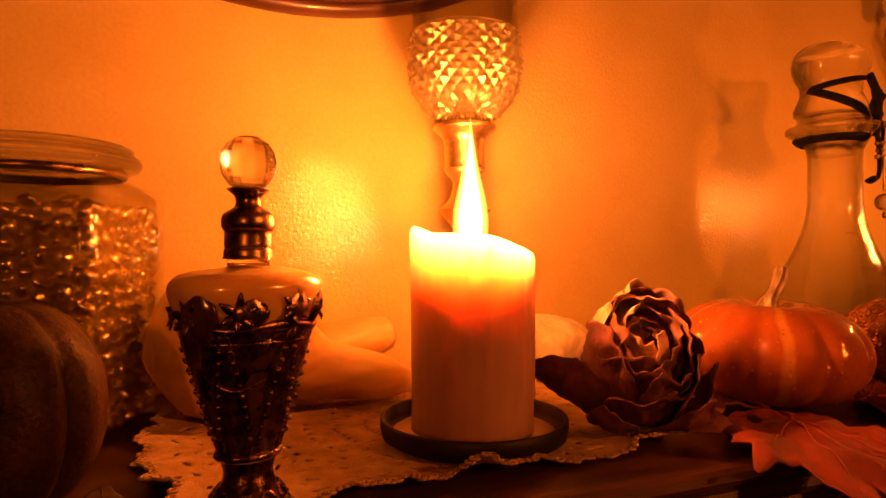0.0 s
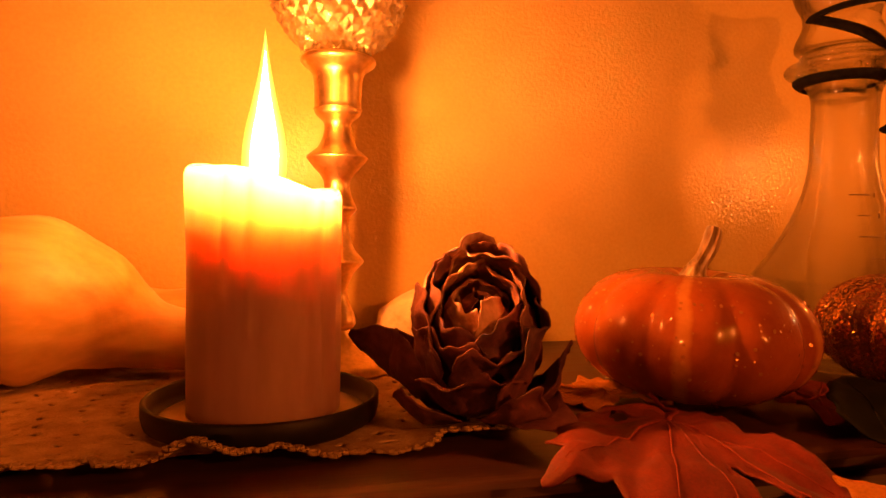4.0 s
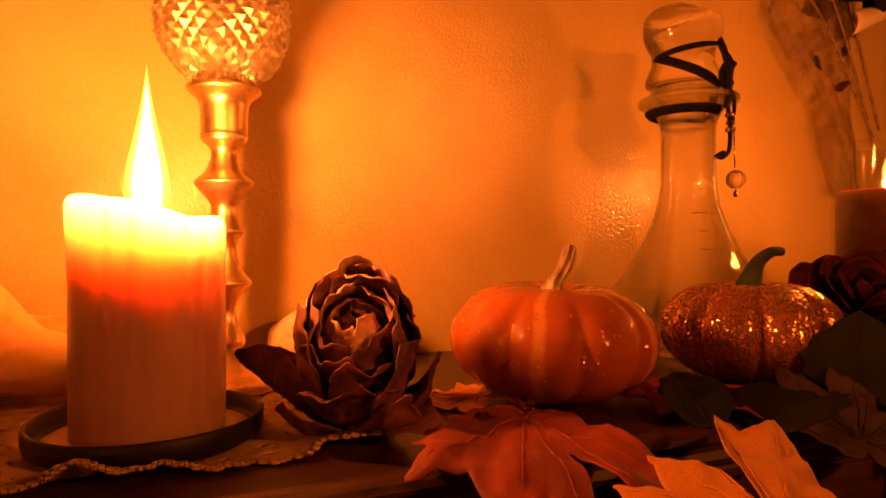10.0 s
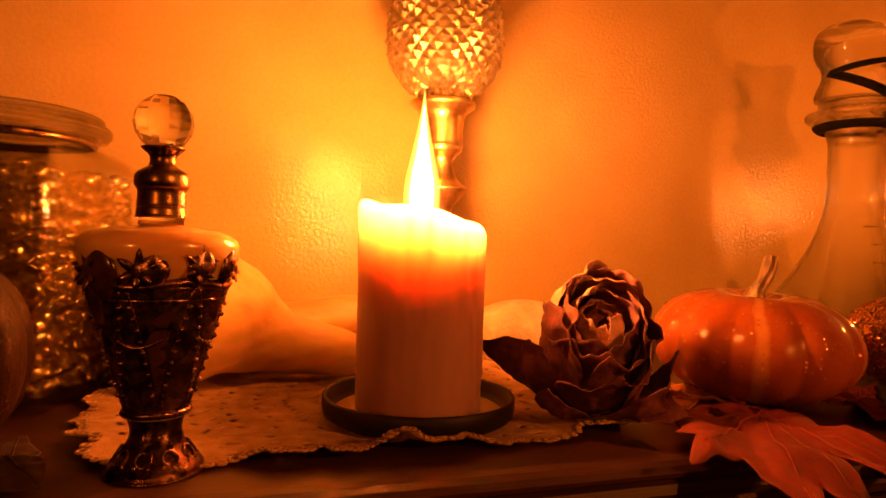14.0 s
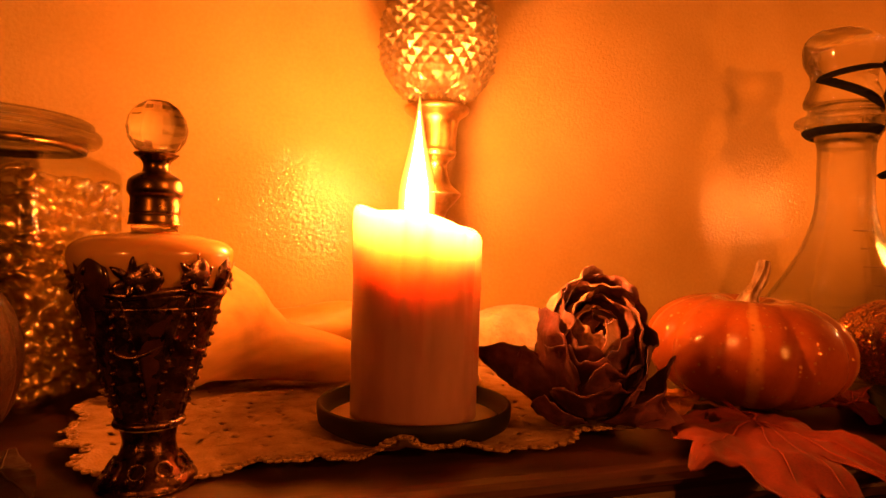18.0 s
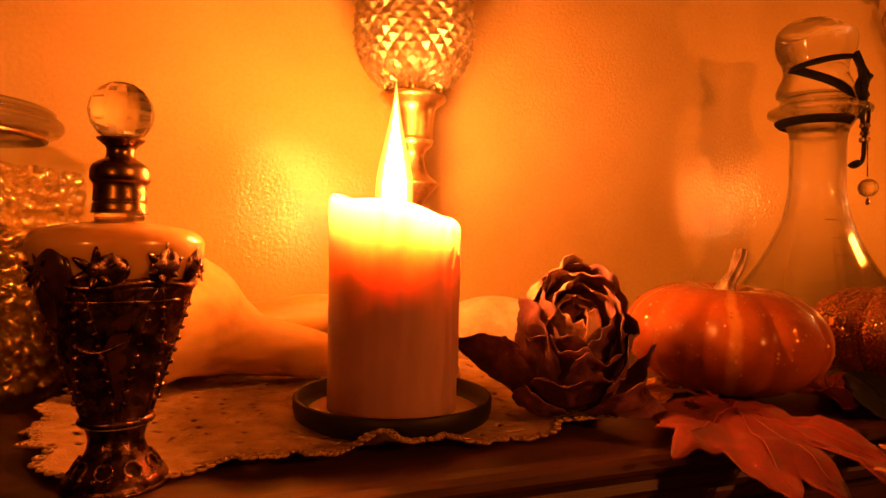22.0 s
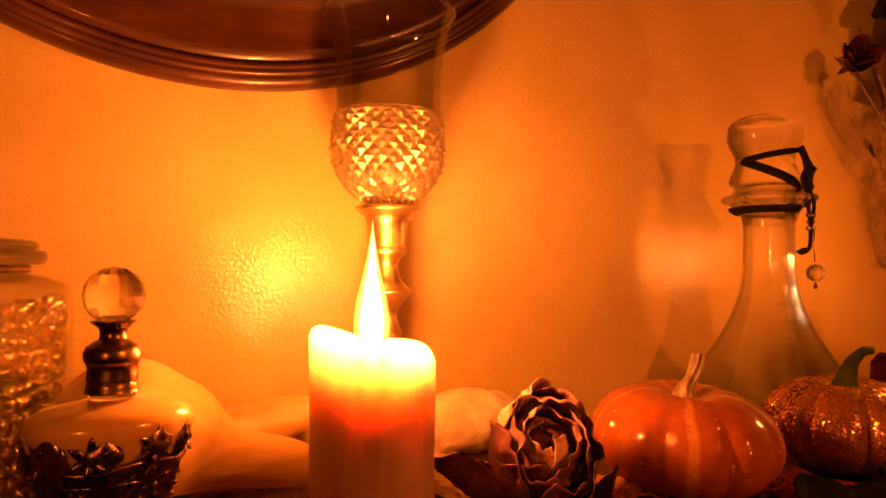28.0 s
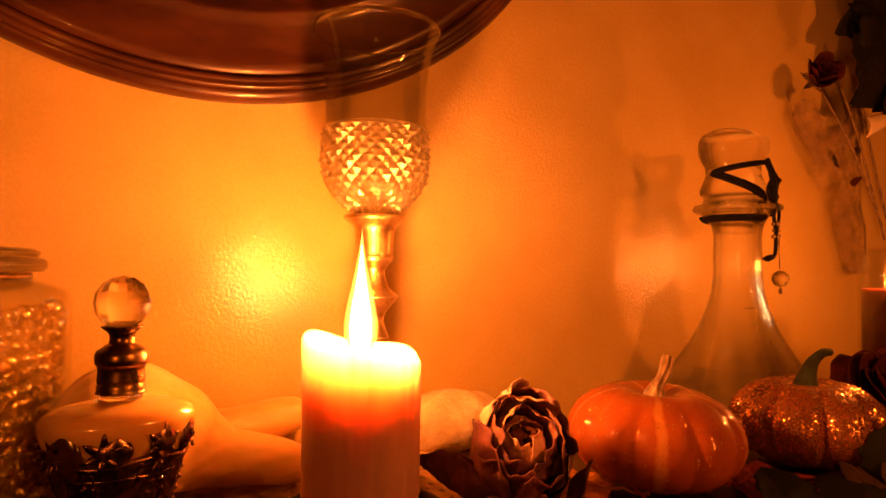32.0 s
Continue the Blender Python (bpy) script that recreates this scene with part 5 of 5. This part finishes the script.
    band([(kx * 0.8, ky * 0.95, 0.276), (kx * 1.25, ky * 1.12, 0.262), (kx * 1.45, ky * 1.0, 0.247), (kx * 1.1, ky * 1.15, 0.238), (kx * 0.85, ky * 1.1, 0.250), (kx * 1.2, ky * 1.18, 0.262)], 0.0046, "bow_loop")
    band([(kx * 1.05, ky * 1.12, 0.240), (kx * 1.5, ky * 1.1, 0.228), (kx * 1.55, ky * 1.05, 0.214), (kx * 1.15, ky * 1.15, 0.204)], 0.0040, "hanging_tail")
    tagged(rb, "black velvet ribbon tied round the decanter neck", "ribbon")
    ch = empty("hanging_charm", (0.598 + kx * 1.2, 0.435 + ky * 1.12, 0.0))
    for k, (z, r) in enumerate(((0.214, 0.0042), (0.207, 0.0036), (0.201, 0.0042))):
        b = lathe_curve([(0, z - r * 0.7), (r, z - r * 0.4), (r * 1.08, z), (r, z + r * 0.4), (0, z + r * 0.7)], 3, 16)
        part("metal_bead", b, M_CAP, ch)
    part("chain", tube([(0.004, 0, 0.200), (0.0045, 0, 0.185), (0.005, 0, 0.168)], 0.0006, 5), M_CAP, ch)
    b = faceted_ball(0.0085, 12, 8)
    bmesh.ops.translate(b, vec=(0.006, 0, 0.1575), verts=b.verts)
    part("crystal_ball", b, M_CRYSTAL, ch, "clear faceted crystal drop", False)
    b = lathe_curve([(0, 0.1415), (0.0018, 0.143), (0.0015, 0.1465), (0, 0.149)], 3, 10)
    bmesh.ops.translate(b, vec=(0.006, 0, 0), verts=b.verts)
    part("end_bead", b, M_GEM, ch, "tiny dark red end bead")
    tagged(ch, "beaded crystal charm hanging from the black ribbon", "charm")


decanter()


# ---- lit jar candle ----
def jar_candle():
    base = empty("jar_candle", (0.758, 0.350, 0.001))
    R = 0.046
    part("glass_jar", lathe([(0, 0), (R - 0.003, 0), (R, 0.003), (R, 0.182), (R + 0.0008, 0.187), (R, 0.1895), (R - 0.002, 0.1885), (R - 0.003, 0.183), (R - 0.003, 0.008), (R - 0.006, 0.006), (0, 0.006)], 80), M_JARGLASS, base, "clear straight glass jar")
    part("wax", lathe([(0, 0.0065), (R - 0.0065, 0.0065), (R - 0.0034, 0.009), (R - 0.0034, 0.1465), (R - 0.006, 0.1455), (0.0, 0.1445)], 64), M_DARKWAX, base, "plum coloured wax")
    part("wick", tube([(0, 0, 0.144), (0.0005, 0, 0.15), (0.001, 0.0004, 0.157)], 0.001), M_WICK, base)
    f = lathe_curve([(0.0, 0.0), (0.005, 0.004), (0.0075, 0.012), (0.0066, 0.021), (0.0036, 0.031), (0.0, 0.042)], 4, 24)
    bmesh.ops.translate(f, vec=(0.001, 0, 0.150), verts=f.verts)
    for v in f.verts:
        v.co.x, v.co.y = v.co.x * 0.5, v.co.y * 0.5
        v.co.z = 0.153 + (v.co.z - 0.150) * 0.6
    core = part("flame", f, M_FLAME, base, "small bright flame")
    for wide, tall in ((0.62, 0.68), (0.78, 0.76), (0.94, 0.84)):
        f = lathe_curve([(0.0, 0.0), (0.005 * wide, 0.004 * tall), (0.0075 * wide, 0.012 * tall), (0.0066 * wide, 0.021 * tall), (0.0036 * wide, 0.031 * tall), (0.0, 0.042 * tall)], 4, 24)
        bmesh.ops.translate(f, vec=(0.0005, 0, 0.152), verts=f.verts)
        part("flame_mantle", f, M_MANTLE, core, "soft orange flame edge")
    tagged(base, "plum wax candle burning low in a clear glass jar", "candle")


jar_candle()


# ---- bouquet hung on the wall ----
def wall_bouquet():
    base = empty("hanging_bouquet", (0.88, WALL_Y - 0.03, 0.30))
    def wrap(u, v):
        a = -math.pi + math.pi * 1.0 * u
        r = 0.022 + 0.044 * (1 - v) ** 1.3
        p = Vector((r * math.cos(a) - 0.012 + 0.070 * v, 0.35 * r * math.sin(a) + 0.014, 0.075 - 0.21 * v + 0.02 * math.sin(u * 11) * (1 - v)))
        return p + Vector((jit(p, 28, 0.006, 1), jit(p, 28, 0.005, 3), jit(p, 25, 0.006, 6)))
    part("paper_wrap", sheet(lambda u, v: wrap(u, 1 - v), 26, 28, 0.0012), M_NET, base, "crumpled faded beige net wrapping")
    for k, (x0, z0, x1, z1) in enumerate(((-0.056, 0.095, 0.069, -0.07), (-0.02, 0.11, 0.075, -0.09), (0.02, 0.10, 0.08, -0.06))):
        part("stem", tube(curve3([(x0, -0.014, z0), (x0 * 0.5 + x1 * 0.3, -0.018, z0 * 0.5 + z1 * 0.2), (x1, -0.012, z1)]), 0.0016, 6), M_TWIG, base, "dry thin stem")
    for k, (x, z, w, h) in enumerate(((0.026, 0.245, 0.056, 0.13), (0.030, 0.145, 0.046, 0.12), (0.016, 0.190, 0.030, 0.06), (0.060, 0.100, 0.030, 0.06))):
        def loop(u, v, x=x, z=z, w=w, h=h, k=k):
            p = Vector((x + w * (u - 0.5) * 2 * (0.86 + 0.14 * math.cos(v * 9 + k)), -0.016 - 0.004 * k - 0.014 * math.sin(math.pi * v) + 0.005 * math.sin(u * 8 + k), z + h * (v - 0.5)))
            return p + Vector((jit(p, 50, 0.008, k), jit(p, 70, 0.006, k + 4), jit(p, 60, 0.006, k + 8)))
        part("ribbon_fold", sheet(loop, 12, 16, 0.0015), M_RIBBON, base, "black ribbon fold")
    rnd = random.Random(9)
    for k in range(3):
        c = Vector((rnd.uniform(-0.03, 0.06), -0.012, rnd.uniform(-0.08, 0.10)))
        s0, tw = rnd.uniform(0, 40), rnd.uniform(0, 6.28)
        def bit(u, v, c=c, s0=s0, tw=tw):
            w, h = 0.010 * (u - 0.5) * math.sin(math.pi * (0.1 + 0.85 * v)), 0.020 * (v - 0.5)
            p = Vector((w * math.cos(tw) - h * math.sin(tw), 0.0, w * math.sin(tw) + h * math.cos(tw)))
            return c + p + Vector((0, jit(p, 140, 0.006, s0), jit(p, 120, 0.003, s0 + 3)))
        part("dried_leaf", sheet(bit, 5, 6, 0.0006), M_BROWNLEAF if k % 3 else M_REDROSE, base, "small withered leaf")
    def tag(u, v):
        return Vector((0.006 + 0.070 * u, -0.030 - 0.006 * math.sin(3 * v), 0.042 + 0.030 * u + 0.028 * v * (1 - 0.4 * u)))
    part("paper_tag", sheet(tag, 6, 6, 0.0008), M_PAPER, base, "pale folded paper end")
    tagged(base, "dried bouquet in faded wrapping tied with black ribbon", "bouquet")


wall_bouquet()
rose("wall_rose", (0.812, WALL_Y - 0.04, 0.412), (72, 0, -28), 0.034, [M_REDROSE], "small dried dark red rose on the wall bouquet", LAYERS[:4], 23, 0.08)
